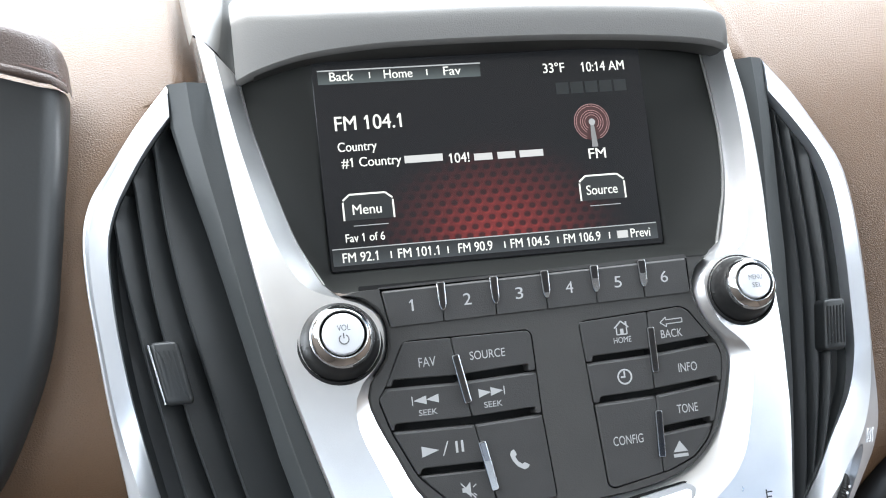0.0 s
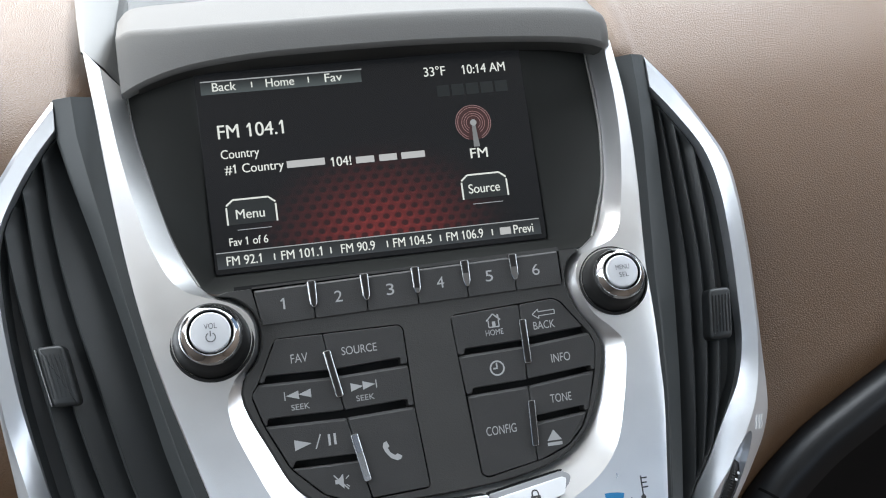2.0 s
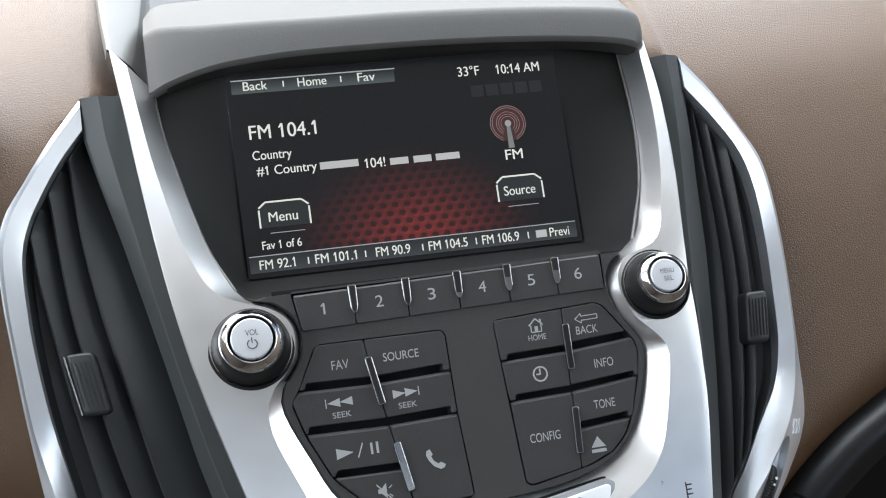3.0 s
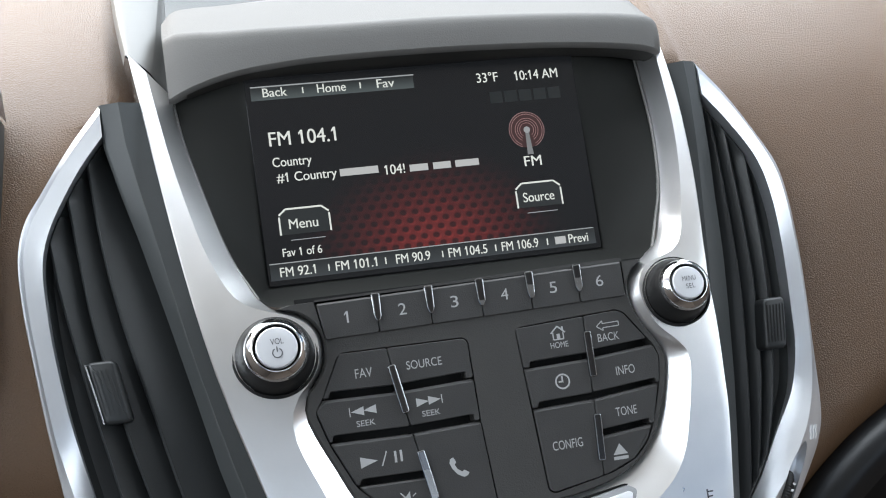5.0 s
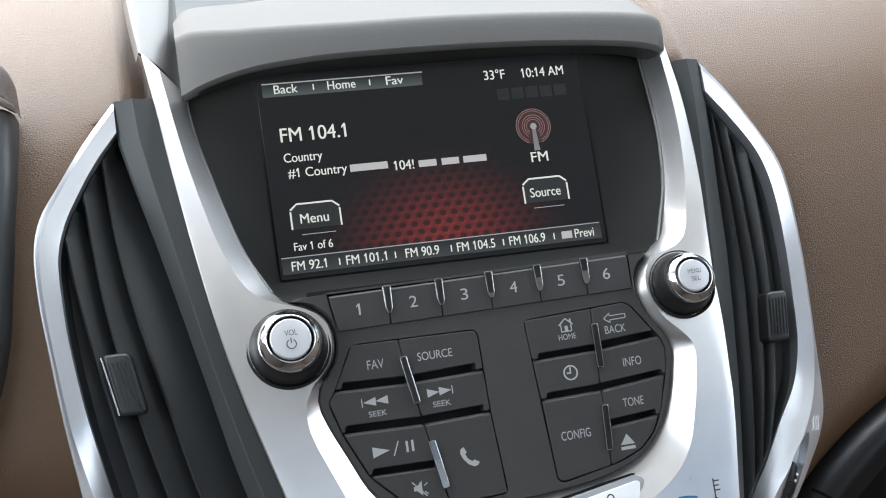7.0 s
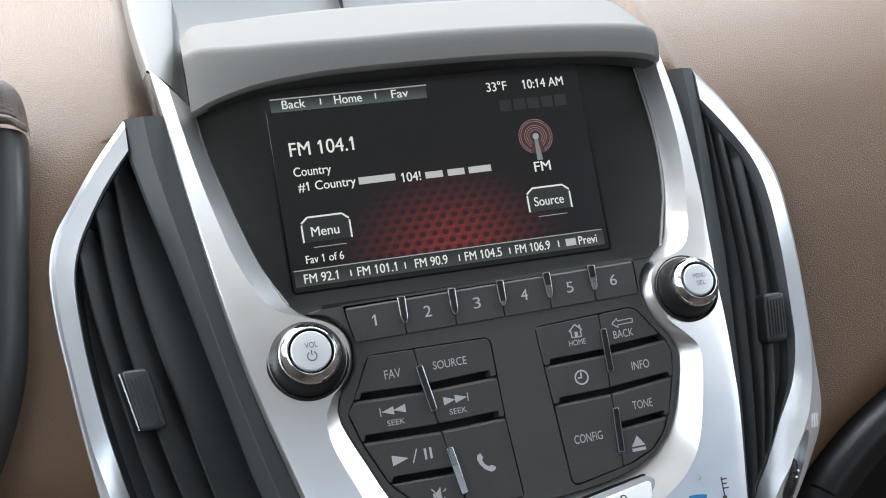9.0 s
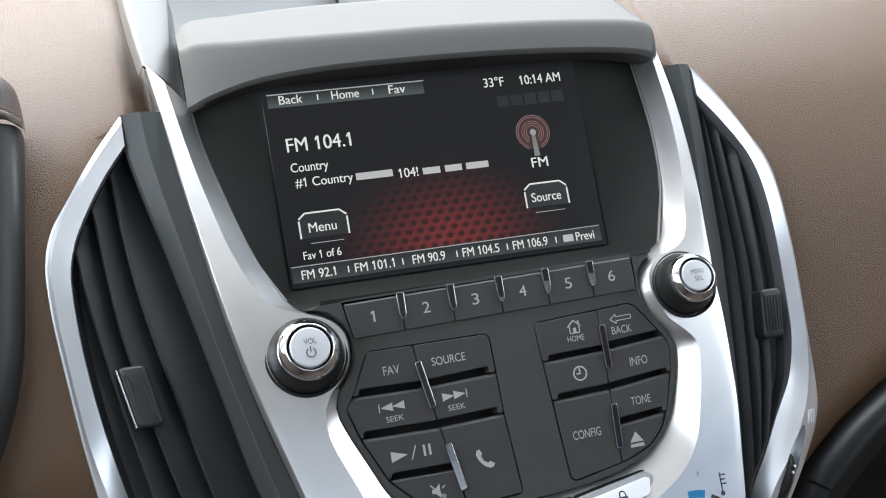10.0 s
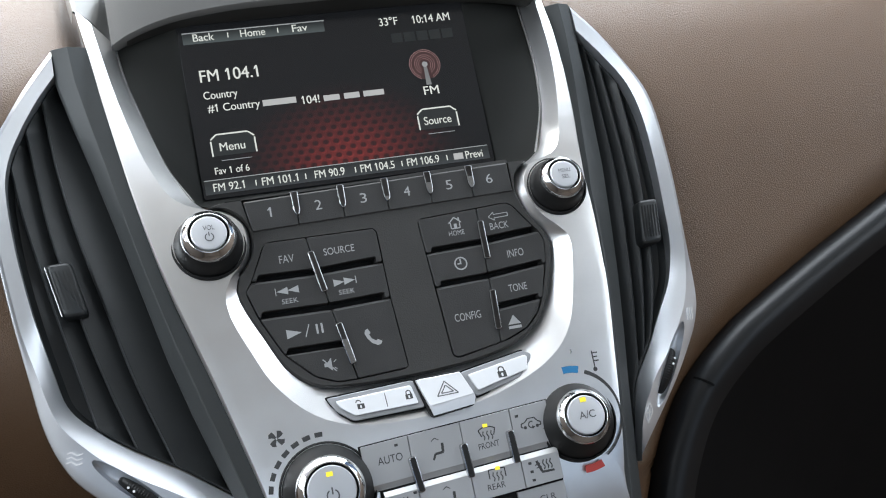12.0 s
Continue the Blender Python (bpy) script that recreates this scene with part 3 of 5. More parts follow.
def soft_button(x0, x1, z0, z1, word, wx, wz, ww):
    c = 3.2
    show_ink("soft_button_face", flat_shapes([[(x0, z0), (x1, z0), (x1, z1 - c), (x1 - c, z1), (x0 + c, z1), (x0, z1 - c)]], INK * 2), ink_button)
    top = strokes([(x0, z1 - 2.6), (x0 + c, z1), (x1 - c, z1), (x1, z1 - 2.6)], 0.8)
    show_ink("soft_button_edge", flat_shapes(top + [bar((x0, z1 - 3.4), (x0, z0), 0.8), bar((x1, z1 - 3.4), (x1, z0), 0.8)], INK * 4), ink_white)
    show_ink("soft_button_line", flat_shapes([box(x0 + 4, x1 - 3, z0 - 2.8, z0 - 2.45)], INK * 4), ink_grey)
    screen_text("soft_button_word", word, wx, wz, ww, 4.2)


soft_button(-70.4, -47.8, -27.0, -15.4, "Menu", -66.3, -24.5, 13.0)
soft_button(40.6, 62.6, -26.6, -15.0, "Source", 43.7, -24.0, 15.2)
screen_text("favourites_page", "Fav 1 of 6", -70.7, -36.7, 17.6, 3.5)
show_ink("preset_strip", flat_shapes([box(-77.2, 76, -47.0, -39.7)], INK * 2), strip_ink)
show_ink("preset_strip_line", flat_shapes([box(-77.2, 75.7, -39.7, -39.25)], INK * 2), ink_grey)
for word, x, wide in (("FM 92.1", -72.9, 15.8), ("FM 101.1", -48.0, 18.8), ("FM 90.9", -20.3, 15.9), ("FM 104.5", 4.3, 18.4), ("FM 106.9", 29.8, 17.8), ("Previ", 62.6, 9.6)):
    screen_text("preset", word, x, -45.6, wide, 4.0)
show_ink("preset_bar", flat_shapes([box(55.9, 61.2, -45.4, -41.9)], INK * 4), ink_bar)
for x in (-51.4, -25.4, 1.2, 26.6, 51.8):
    show_ink("preset_divider", flat_shapes([box(x, x + 0.6, -45.2, -42.2)], INK * 4), ink_white)
show_ink("mast_glow", flat_shapes([disc(50.5, 10.4, 8.6, 32)], INK * 2), ink_red)
for r, g in ((8.6, 22), (7.6, 26), (5.6, 30), (4.5, 34), (3.4, 38)):
    show_ink("mast_ring", flat_shapes(ring_stroke(50.5, 10.4, r, -90 + g, 270 - g, 0.26, 40), INK * 4), ink_pink)
show_ink("mast", flat_shapes([[(49.6, 9), (51.4, 9), (52.2, -1.5), (49.2, -1.5)]], INK * 6), ink_mast)
show_ink("mast_head", flat_shapes([disc(50.5, 10.4, 1.6, 20)], INK * 8), ink_grey)

# ---- knobs ----


plain_part = part


def knob(name, x, z, r_base, y_base, tall, label, words=(), mark=None, mark_size=1.9, lamp=False, wide_cap=0.52, wide_collar=0.80, tip=0.0):
    """A push knob: black skirt with a marker line, chrome collar and a satin cap with its legend."""
    ob = thing(name, x, y_base, z, label, "knob", "knobs of the center stack")
    y0 = y_base

    def part(name, bm, mat, parent, label="", smooth=True, angle=18):
        bmesh.ops.rotate(bm, cent=(x, y0, z), matrix=Matrix.Rotation(radians(-tip), 3, "X"), verts=bm.verts)
        return plain_part(name, bm, mat, parent, label, smooth, angle)

    part("seat_ring", turned([(r_base + 1.1, y0 + 4), (r_base + 1.1, y0 - 0.3), (r_base + 0.3, y0 - 0.9), (r_base - 0.2, y0 + 0.5), (r_base - 0.4, y0 + 4)], x, z), slot_black, ob)
    rc = r_base * wide_collar
    skirt = part("skirt", turned([(r_base - 0.3, y0 + 3), (r_base - 0.35, y0 - 0.8), (r_base - 0.9, y0 - 1.8), (rc * 0.45 + r_base * 0.53, y0 - tall * 0.36), (rc + 0.7, y0 - tall * 0.58), (rc + 0.1, y0 - tall * 0.64), (rc - 1.2, y0 - tall * 0.64)], x, z, 64), knob_black, ob, angle=30)
    part("marker", polygons([box(x - r_base * 0.985, x - r_base * 0.86, z - 1.0, z - 0.7)], y0 - tall * 0.12, 0.4), legend_grey, skirt)
    rcap = r_base * wide_cap
    inner = rcap + 1.0
    dome = [(rc - 0.2, y0 - tall * 0.58), (rc + 0.1, y0 - tall * 0.63), (rc + 0.05, y0 - tall * 0.67), (rc - 0.25, y0 - tall * 0.715)]
    for f in (0.15, 0.3, 0.5, 0.7, 0.85, 0.95):
        dome.append((rc * (1 - f) + (inner + 0.2) * f, y0 - tall * (0.70 + 0.245 * f ** 0.75)))
    dome += [(inner + 0.05, y0 - tall * 0.935), (inner - 0.1, y0 - tall * 0.90), (inner - 0.1, y0 - tall * 0.60)]
    part("collar", turned(dome, x, z, 64), chrome, ob, "bright chrome collar", angle=60)
    part("gap_ring", turned([(inner + 0.3, y0 - tall * 0.76), (rcap - 0.2, y0 - tall * 0.76)], x, z), slot_black, ob)
    yc = y0 - tall * 0.95
    cap = part("cap", turned([(rcap, y0 - tall * 0.70), (rcap, yc + 0.7), (rcap - 0.15, yc + 0.3), (rcap - 0.5, yc + 0.05), (rcap - 1.0, yc), (rcap * 0.6, yc - 0.15), (0, yc - 0.2)], x, z, 64), cap_silver, ob, "satin silver push cap")
    for text, dz, wide, high in words:
        part("legend", lettering(text, x + 0.3, z + dz, yc - 0.45, wide, high, 0.0, 0.0), legend_mid, cap)
    if mark:
        part("power_sign", polygons(ring_stroke(x, z + mark, mark_size, 120, 420, 0.24 * mark_size) + [box(x - 0.12 * mark_size, x + 0.12 * mark_size, z + mark + 0.2 * mark_size, z + mark + 1.37 * mark_size)], yc - 0.3), legend_mid, cap)
    if lamp:
        part("indicator_lamp", polygons([box(x - 1.5, x + 1.5, z + 6.2, z + 8.3)], yc - 0.05, 0.3), lamp_yellow, cap, "lit yellow indicator")
    return ob


knob("volume_knob", -82.4, -81.4, 16.6, -37.5, 15, "black volume knob with chrome collar and silver cap",
     (("VOL", 2.3, 5.2, 2.4),), mark=-2.4, tip=10, wide_collar=0.78, wide_cap=0.505)
knob("menu_knob", 95.2, -76.6, 14.8, -37.5, 15, "black menu selector knob with chrome collar and silver cap",
     (("MENU", 1.7, 6.2, 2.1), ("SEL", -1.7, 4.2, 2.1)), tip=9, wide_collar=0.77, wide_cap=0.49)
knob("fan_knob", -47.5, -204.5, 21.6, -39.5, 14, "large fan speed knob with lit yellow lamp", (), mark=-2.4, mark_size=2.7, lamp=True, wide_collar=0.74)
knob("air_conditioning_knob", 77.8, -195.0, 18.9, -39.5, 15, "large temperature knob with lit yellow lamp", (("A/C", 0, 8.2, 3.6),), lamp=True, wide_collar=0.71, wide_cap=0.50, tip=6)

# ---- radio buttons ----
radio = thing("radio_button_panel", 10, -33, -110, "charcoal radio buttons with white legends", "button panel")


def tilt(x):
    """Rows of buttons rise slightly towards the passenger's side."""
    return 0.016 * x


def key(outline, front, back, edge=0.3, lip=0.0):
    """A key cap: a soft rim all round, and along its upper edge a broader chamfer that faces up."""
    pts = [Vector(p) for p in outline]
    n = len(pts)
    area = sum(pts[i].x * pts[(i + 1) % n].y - pts[(i + 1) % n].x * pts[i].y for i in range(n))
    sign = 1 if area > 0 else -1
    bm = bmesh.new()
    rows = [[], [], []]
    for i, p in enumerate(pts):
        d = pts[(i + 1) % n] - pts[i - 1]
        m = Vector((-d.y, d.x)).normalized() * sign
        up = lip if lip and m.y < -0.6 else 0.0
        q = p + m * (edge + up)
        rows[0].append(bm.verts.new((p.x, back, p.y)))
        rows[1].append(bm.verts.new((p.x, front + edge + up * 0.75, p.y)))
        rows[2].append(bm.verts.new((q.x, front, q.y)))
    for a, b in zip(rows, rows[1:]):
        for i in range(n):
            bm.faces.new((a[i], a[(i + 1) % n], b[(i + 1) % n], b[i]))
    bm.faces.new(rows[2])
    return bm


def radio_button(name, outline, legends, front=-35.6, rad=1.0, lip=0.0):
    ob = part(name, key(rounded(outline, rad, 3), front, -26, 0.3, lip), button_black, radio, angle=25)
    for bm in legends(front - 0.02):
        part("legend", bm, legend_white, ob, smooth=False)
    return ob


def words(text, x, z, wide, high):
    return lambda y: [lettering(text, x, z, y - 0.08, wide, high, 0.012, 0.0)]


def signs(shapes):
    return lambda y: [polygons(shapes, y, 0.08)]


def both(*makers):
    return lambda y: [bm for m in makers for bm in m(y)]


SPLITS = (-63.2, -38.2, -15.4, 7.0, 29.2, 51.0, 72.0)
for k in range(6):
    a, b = SPLITS[k] + 0.2, SPLITS[k + 1] - 0.2
    za, zb = -61.6 + tilt(a), -61.6 + tilt(b)
    out = [(a + (2.2 if k == 0 else 0), za - 15.2), (b, zb - 15.2), (b, zb), (a, za)]
    xm = (a + b) / 2 - 0.6
    radio_button("preset_button", out, words(str(k + 1), xm, -68.6 + tilt(xm), 1.7 if k == 0 else 3.3, 4.9), front=-36.2, rad=0.8, lip=0.5)


def divider_bar(outline, front, parent, label, lean=0.0):
    """A smoke-chrome blade in a thin bright frame; lean tips the blade's face downwards."""
    zm = sum(p[1] for p in outline) / len(outline)
    ob = part("divider_bar", slab(rounded(outline, 0.9, 4), front, -30, 0.25), tick_chrome, parent, label)
    part("divider_face", slab(rounded(shrunk(outline, 0.45), 0.6, 3), front - 0.22, front + 2.0, 0.12, dish=lambda px, pz: -lean * (pz - zm - 5)), divider_black, ob, "smoke chrome inlay")
    return ob


for x, lean in zip(SPLITS[1:6], (0.0, 0.0, 0.03, 0.06, 0.06)):
    zt = -60.4 + tilt(x)
    divider_bar([(x - 2.0, zt), (x + 1.7, zt), (x + 1.5, zt - 9.6), (x + 0.6, zt - 11.8), (x - 0.8, zt - 11.8), (x - 1.7, zt - 9.6)], -37.6, radio, "chrome framed divider", lean)


def handset(x, z):
    """A telephone receiver: a bowed grip with a thick end at each side."""
    pts = [(-3.6, 3.4), (-2.2, 4.0), (-1.2, 1.8), (-2.0, 1.0), (-1.0, -1.0), (0.8, -2.3), (1.8, -1.7), (3.8, -3.0), (3.0, -4.2), (1.4, -4.6), (-1.2, -3.2), (-3.2, -0.6), (-4.1, 1.8)]
    return [[(x + u, z + w) for u, w in pts]]


radio_button("fav_button", [(-56.2, -84.2), (-36.4, -84.4), (-34.6, -99.9), (-62.0, -99.1), (-62.9, -101.8), (-65.3, -101.6)], words("FAV", -47.2, -93.2, 7.2, 3.9))
radio_button("source_button", [(-36.0, -84.4), (-3.2, -84.7), (-1.7, -86.4), (-1.4, -101.4), (-4.4, -101.6), (-4.2, -98.6), (-34.2, -99.9)], words("SOURCE", -21.4, -92.6, 15.2, 3.5))
radio_button("seek_back_button", [(-68.6, -106.5), (-65.5, -102.3), (-33.4, -103.0), (-31.0, -117.6), (-63.0, -116.9), (-63.7, -119.6), (-64.7, -119.4)],
             both(signs([[(-54.6, -108.6), (-49.2, -106.8), (-49.2, -110.4)], [(-49.4, -108.5), (-44.0, -106.7), (-44.0, -110.3)], box(-55.3, -54.9, -110.4, -106.8)]),
                  words("SEEK", -49.0, -113.6, 7.8, 2.4)), lip=0.9)
radio_button("seek_forward_button", [(-33.0, -103.0), (-1.4, -102.0), (-1.0, -119.4), (-3.6, -119.5), (-3.3, -116.6), (-30.6, -117.5)],
             both(signs([[(-27.0, -106.7), (-27.0, -110.3), (-21.6, -108.5)], [(-21.8, -106.5), (-21.8, -110.1), (-16.4, -108.3)], box(-16.2, -15.8, -110.1, -106.5)]),
                  words("SEEK", -21.3, -113.4, 7.8, 2.4)), lip=0.9)
radio_button("play_button", [(-64.5, -120.1), (-30.4, -120.9), (-27.6, -136.4), (-53.8, -136.0), (-55.0, -138.4), (-55.9, -138.2)],
             signs([[(-53.4, -127.2), (-53.4, -131.7), (-46.2, -129.4)], bar((-44.6, -132.0), (-42.2, -126.2), 0.5), box(-39.2, -38.2, -131.4, -126.7), box(-36.8, -35.8, -131.3, -126.6)]), lip=0.9)
radio_button("phone_button", [(-30.0, -120.9), (-1.0, -120.0), (1.3, -154.5), (-23.4, -155.5)],
             signs(handset(-12.6, -137.0)), lip=0.9)
radio_button("mute_button", [(-54.2, -140.4), (-55.2, -139.0), (-27.2, -139.5), (-24.0, -155.6), (-33.2, -155.4), (-43.2, -151.2)],
             signs([[(-38.4, -146.0), (-37.0, -146.0), (-34.8, -143.8), (-34.8, -150.0), (-37.0, -147.8), (-38.4, -147.8)], bar((-38.8, -144.0), (-33.0, -150.4), 0.5), bar((-33.8, -146.0), (-32.4, -144.9), 0.4), bar((-33.8, -148.4), (-32.5, -149.5), 0.4)]), rad=0.6, lip=0.5)

radio_button("home_button", [(20.2, -83.6), (50.9, -82.2), (50.4, -97.8), (24.2, -98.4), (24.0, -100.8), (21.2, -100.7)],
             both(signs(strokes([(35.4, -87.8), (38.6, -84.9), (41.8, -87.8)], 0.6) + strokes([(36.3, -87.6), (36.3, -90.6), (40.9, -90.6), (40.9, -87.6)], 0.5) + [box(37.9, 39.4, -90.6, -88.2), box(40.4, 41.2, -87.0, -85.2)]),
                  words("HOME", 38.5, -92.9, 8.0, 2.5)))
radio_button("back_button", [(51.3, -82.2), (66.2, -81.4), (69.6, -83.2), (78.4, -95.3), (50.8, -97.0)],
             both(signs(strokes([(66.6, -86.2), (59.2, -86.4), (59.2, -85.2), (56.4, -87.4), (59.2, -89.4), (59.2, -88.2), (66.6, -88.0), (66.6, -86.2)], 0.4)),
                  words("BACK", 61.1, -92.3, 9.8, 3.5)))
radio_button("clock_button", [(21.3, -101.2), (50.4, -100.5), (49.9, -115.2), (25.4, -115.8), (25.0, -118.2), (22.5, -118.1)],
             signs(ring_stroke(37.4, -108.6, 3.0, 0, 360, 0.7, 32) + [box(37.0, 37.7, -109.0, -106.2), box(35.6, 37.7, -109.0, -108.3)]), lip=0.9)
radio_button("info_button", [(50.8, -100.5), (80.6, -98.2), (82.7, -103.6), (81.2, -114.6), (79.6, -114.8), (79.3, -112.8), (50.3, -115.0)], words("INFO", 66.4, -107.4, 8.6, 3.8), lip=0.9)
radio_button("config_button", [(22.7, -118.7), (50.0, -118.0), (49.2, -150.4), (27.0, -154.0), (24.6, -152.5)], words("CONFIG", 35.4, -135.0, 13.4, 3.8), lip=0.9)
radio_button("tone_button", [(50.4, -118.0), (80.4, -115.2), (75.6, -131.6), (73.6, -131.9), (73.8, -129.6), (49.9, -131.3)], words("TONE", 63.8, -124.8, 9.6, 3.7), lip=0.9)
radio_button("eject_button", [(49.8, -134.3), (74.6, -132.3), (71.0, -139.0), (64.4, -145.2), (54.0, -149.2), (49.6, -150.4)],
             signs([[(54.9, -142.8), (61.5, -142.8), (58.2, -138.2)], box(54.9, 61.5, -145.0, -143.6)]), lip=0.9)
for (a, b), lean in zip((((-35.5, -91.6), (-32.0, -112.0)), ((-28.3, -128.1), (-24.7, -148.4)), ((51.3, -88.8), (51.2, -108.4)), ((50.1, -124.3), (49.2, -144.1))), (0.0, 0.075, 0.0, 0.0)):
    divider_bar(bar(a, b, 3.2), -37.2, radio, "chrome framed divider", lean)

# ---- door lock and hazard switches ----
locks = thing("lock_switch_bar", 12, -36, -168, "white door lock and hazard switches below the radio", "switch panel")


def upward(bm):
    """Tips the switches with the scooped band that they sit in, so that they face up a little."""
    for v in bm.verts:
        v.co.y += 0.32 * (v.co.z + 168)
    return bm


def switch(name, outline, rim, legends, front=-39.0, gap=2.3):
    body = part(name, upward(slab(rounded(outline, 1.6, 4), front + 0.8, -30, 0.5)), rim, locks)
    inner = shrunk(outline, gap)
    part("switch_seat", upward(slab(rounded(shrunk(outline, -0.8), 2.0, 4), front + 2.4, -30, 0)), slot_black, body)
    face = part("switch_face", upward(slab(rounded(inner, 1.2, 4), front - 0.3, front + 1.2, 0.4)), plate_white, body)
    for bm in legends(front - 0.3):
        part("legend", upward(bm), legend_grey, face, smooth=False)
    return body


def padlock(x, z, s=1.0, shut=True):
    shackle = ring_stroke(x + (0 if shut else -0.9 * s), z + 0.6 * s, 1.1 * s, 0, 180, 0.5 * s, 10)
    legs = [box(x - 1.35 * s, x - 0.85 * s, z - 0.2 * s, z + 0.7 * s), box(x + 0.85 * s, x + 1.35 * s, z - 0.2 * s, z + 0.7 * s)] if shut else []
    body = [box(x - 1.7 * s, x - 0.4 * s, z - 2.6 * s, z - 0.1 * s), box(x + 0.4 * s, x + 1.7 * s, z - 2.6 * s, z - 0.1 * s),
            box(x - 0.4 * s, x + 0.4 * s, z - 0.8 * s, z - 0.1 * s), box(x - 0.4 * s, x + 0.4 * s, z - 2.6 * s, z - 2.1 * s)]
    return shackle + legs + body


lock_rim = material("lock_rim_grey", (0.27, 0.275, 0.285), 0.45, 0.3, 0.05, 2600, 0.03, 40)
switch("lock_switch", [(-40.5, -162.5), (2.0, -161.0), (4.6, -175.0), (-30.0, -175.4), (-37.0, -169.5)], lock_rim,
       signs(padlock(-25.5, -167.8, 1.0, False) + padlock(-2.0, -167.4) + [box(-13.4, -13.0, -171.6, -165.0)]))
switch("child_lock_switch", [(25.6, -161.6), (59.6, -156.2), (63.4, -158.4), (60.4, -168.0), (30.2, -174.6)], lock_rim,
       signs(padlock(45.6, -164.6, 1.25)))


def hazard_body():
    top = [(2.8, -161.6), (25.0, -161.4), (29.0, -173.2), (6.2, -175.4)]
    bm = slab(rounded(top, 0.7, 3), -41.0, -30, 0.3)
    under = bmesh.new()
    rows = [[(6.3, -40.75, -175.2), (28.9, -40.75, -173.1)], [(6.6, -40.3, -176.6), (29.2, -40.3, -174.6)], [(7.4, -38.4, -180.4), (28.2, -38.4, -178.4)], [(7.4, -30, -180.4), (28.2, -30, -178.4)]]
    vs = [[under.verts.new(p) for p in row] for row in rows]
    for a, b in zip(vs, vs[1:]):
        under.faces.new((a[0], a[1], b[1], b[0]))
    for k in (0, 1):
        under.faces.new([row[k] for row in vs] + [under.verts.new((rows[0][k][0], -30, rows[0][k][2]))])
    return merged(bm, under)


haz = part("hazard_switch", upward(hazard_body()), plate_white, locks)
part("switch_seat", upward(slab(rounded(shrunk([(2.6, -161.6), (24.8, -161.6), (29.2, -174.6), (27.4, -178.0), (7.0, -180.2)], -0.8), 2.4, 4), -38.6, -30, 0)), slot_black, haz)
tri = [(11.0, -171.4), (21.4, -171.2), (16.0, -164.6)]
tri_in = [(13.2, -170.3), (19.2, -170.2), (16.05, -166.6)]
part("hazard_sign", upward(polygons(strokes(tri + tri[:1], 0.5) + strokes(tri_in + tri_in[:1], 0.5), -41.0)), legend_mid, haz, smooth=False)

# ---- climate buttons ----
climate = thing("climate_button_panel", 15, -37, -205, "silver climate control buttons with dark legends", "button panel")


def rise(x):
    return 0.058 * x


def climate_button(name, x0, x1, top, bottom, legends, front=0.0, lip=True):
    """A flush silver key; an upper key ends in a lip that turns under, a lower one begins with a bright shoulder."""
    front = front or (-41.2 if lip else -43.4)
    t0, b0 = (top, bottom + 2.9) if lip else (top - 2.3, bottom)
    out = [(x0, b0 + rise(x0)), (x1, b0 + rise(x1)), (x1, t0 + rise(x1)), (x0, t0 + rise(x0))]
    ob = part(name, slab(out, front, -38, 0.15, segments=1), clim_silver, climate)
    za, zb = (b0, bottom) if lip else (t0, top)
    far = front + 1.6 if lip else front + 1.9
    part("key_lip", loft([[(x0, front + 0.1, za + rise(x0)), (x1, front + 0.1, za + rise(x1))], [(x0, far, zb + rise(x0)), (x1, far, zb + rise(x1))], [(x0, -38, zb + rise(x0)), (x1, -38, zb + rise(x1))]]), clim_silver, ob)
    for bm, mat in legends(front):
        part("legend", bm, mat, ob, smooth=False)
    return ob


def dark(*makers):
    return lambda y: [(bm, legend_grey) for m in makers for bm in m(y)]


def with_lamp(x, z, maker):
    return lambda y: maker(y) + [(polygons([box(x - 1.15, x + 1.15, z - 0.8, z + 0.8)], y, 0.25), lamp_yellow)]


def seated(x, z):
    """A seated figure's sign, reduced to plain strokes: backrest and cushion with an arrow."""
    return [bar((x + 2.2, z + 1.6), (x + 2.0, z - 2.6), 1.3), bar((x + 2.2, z - 2.6), (x - 1.8, z - 3.0), 1.2), bar((x - 1.8, z - 2.8), (x - 3.2, z - 5.6), 1.0)] + strokes([(x - 2.8, z + 3.2), (x - 1.0, z + 4.4), (x + 0.8, z + 3.2)], 0.4)


def screen_sign(x, z, arched):
    lines = [s for k in (-2, 0, 2) for s in strokes([(x + k, z - 2.4), (x + k + 0.5, z - 1.0), (x + k - 0.3, z + 0.4), (x + k + 0.2, z + 1.8)], 0.5)]
    if arched:
        return lines + strokes([(x - 4.2, z + 2.6), (x - 2, z + 3.6), (x + 2, z + 3.6), (x + 4.2, z + 2.6), (x + 3.0, z - 0.6)], 0.55) + strokes([(x - 4.2, z + 2.6), (x - 3.0, z - 0.6)], 0.55)
    return lines + strokes([(x - 4, z - 1.0), (x - 4, z + 3.2), (x + 4, z + 3.2), (x + 4, z - 1.0)], 0.55)


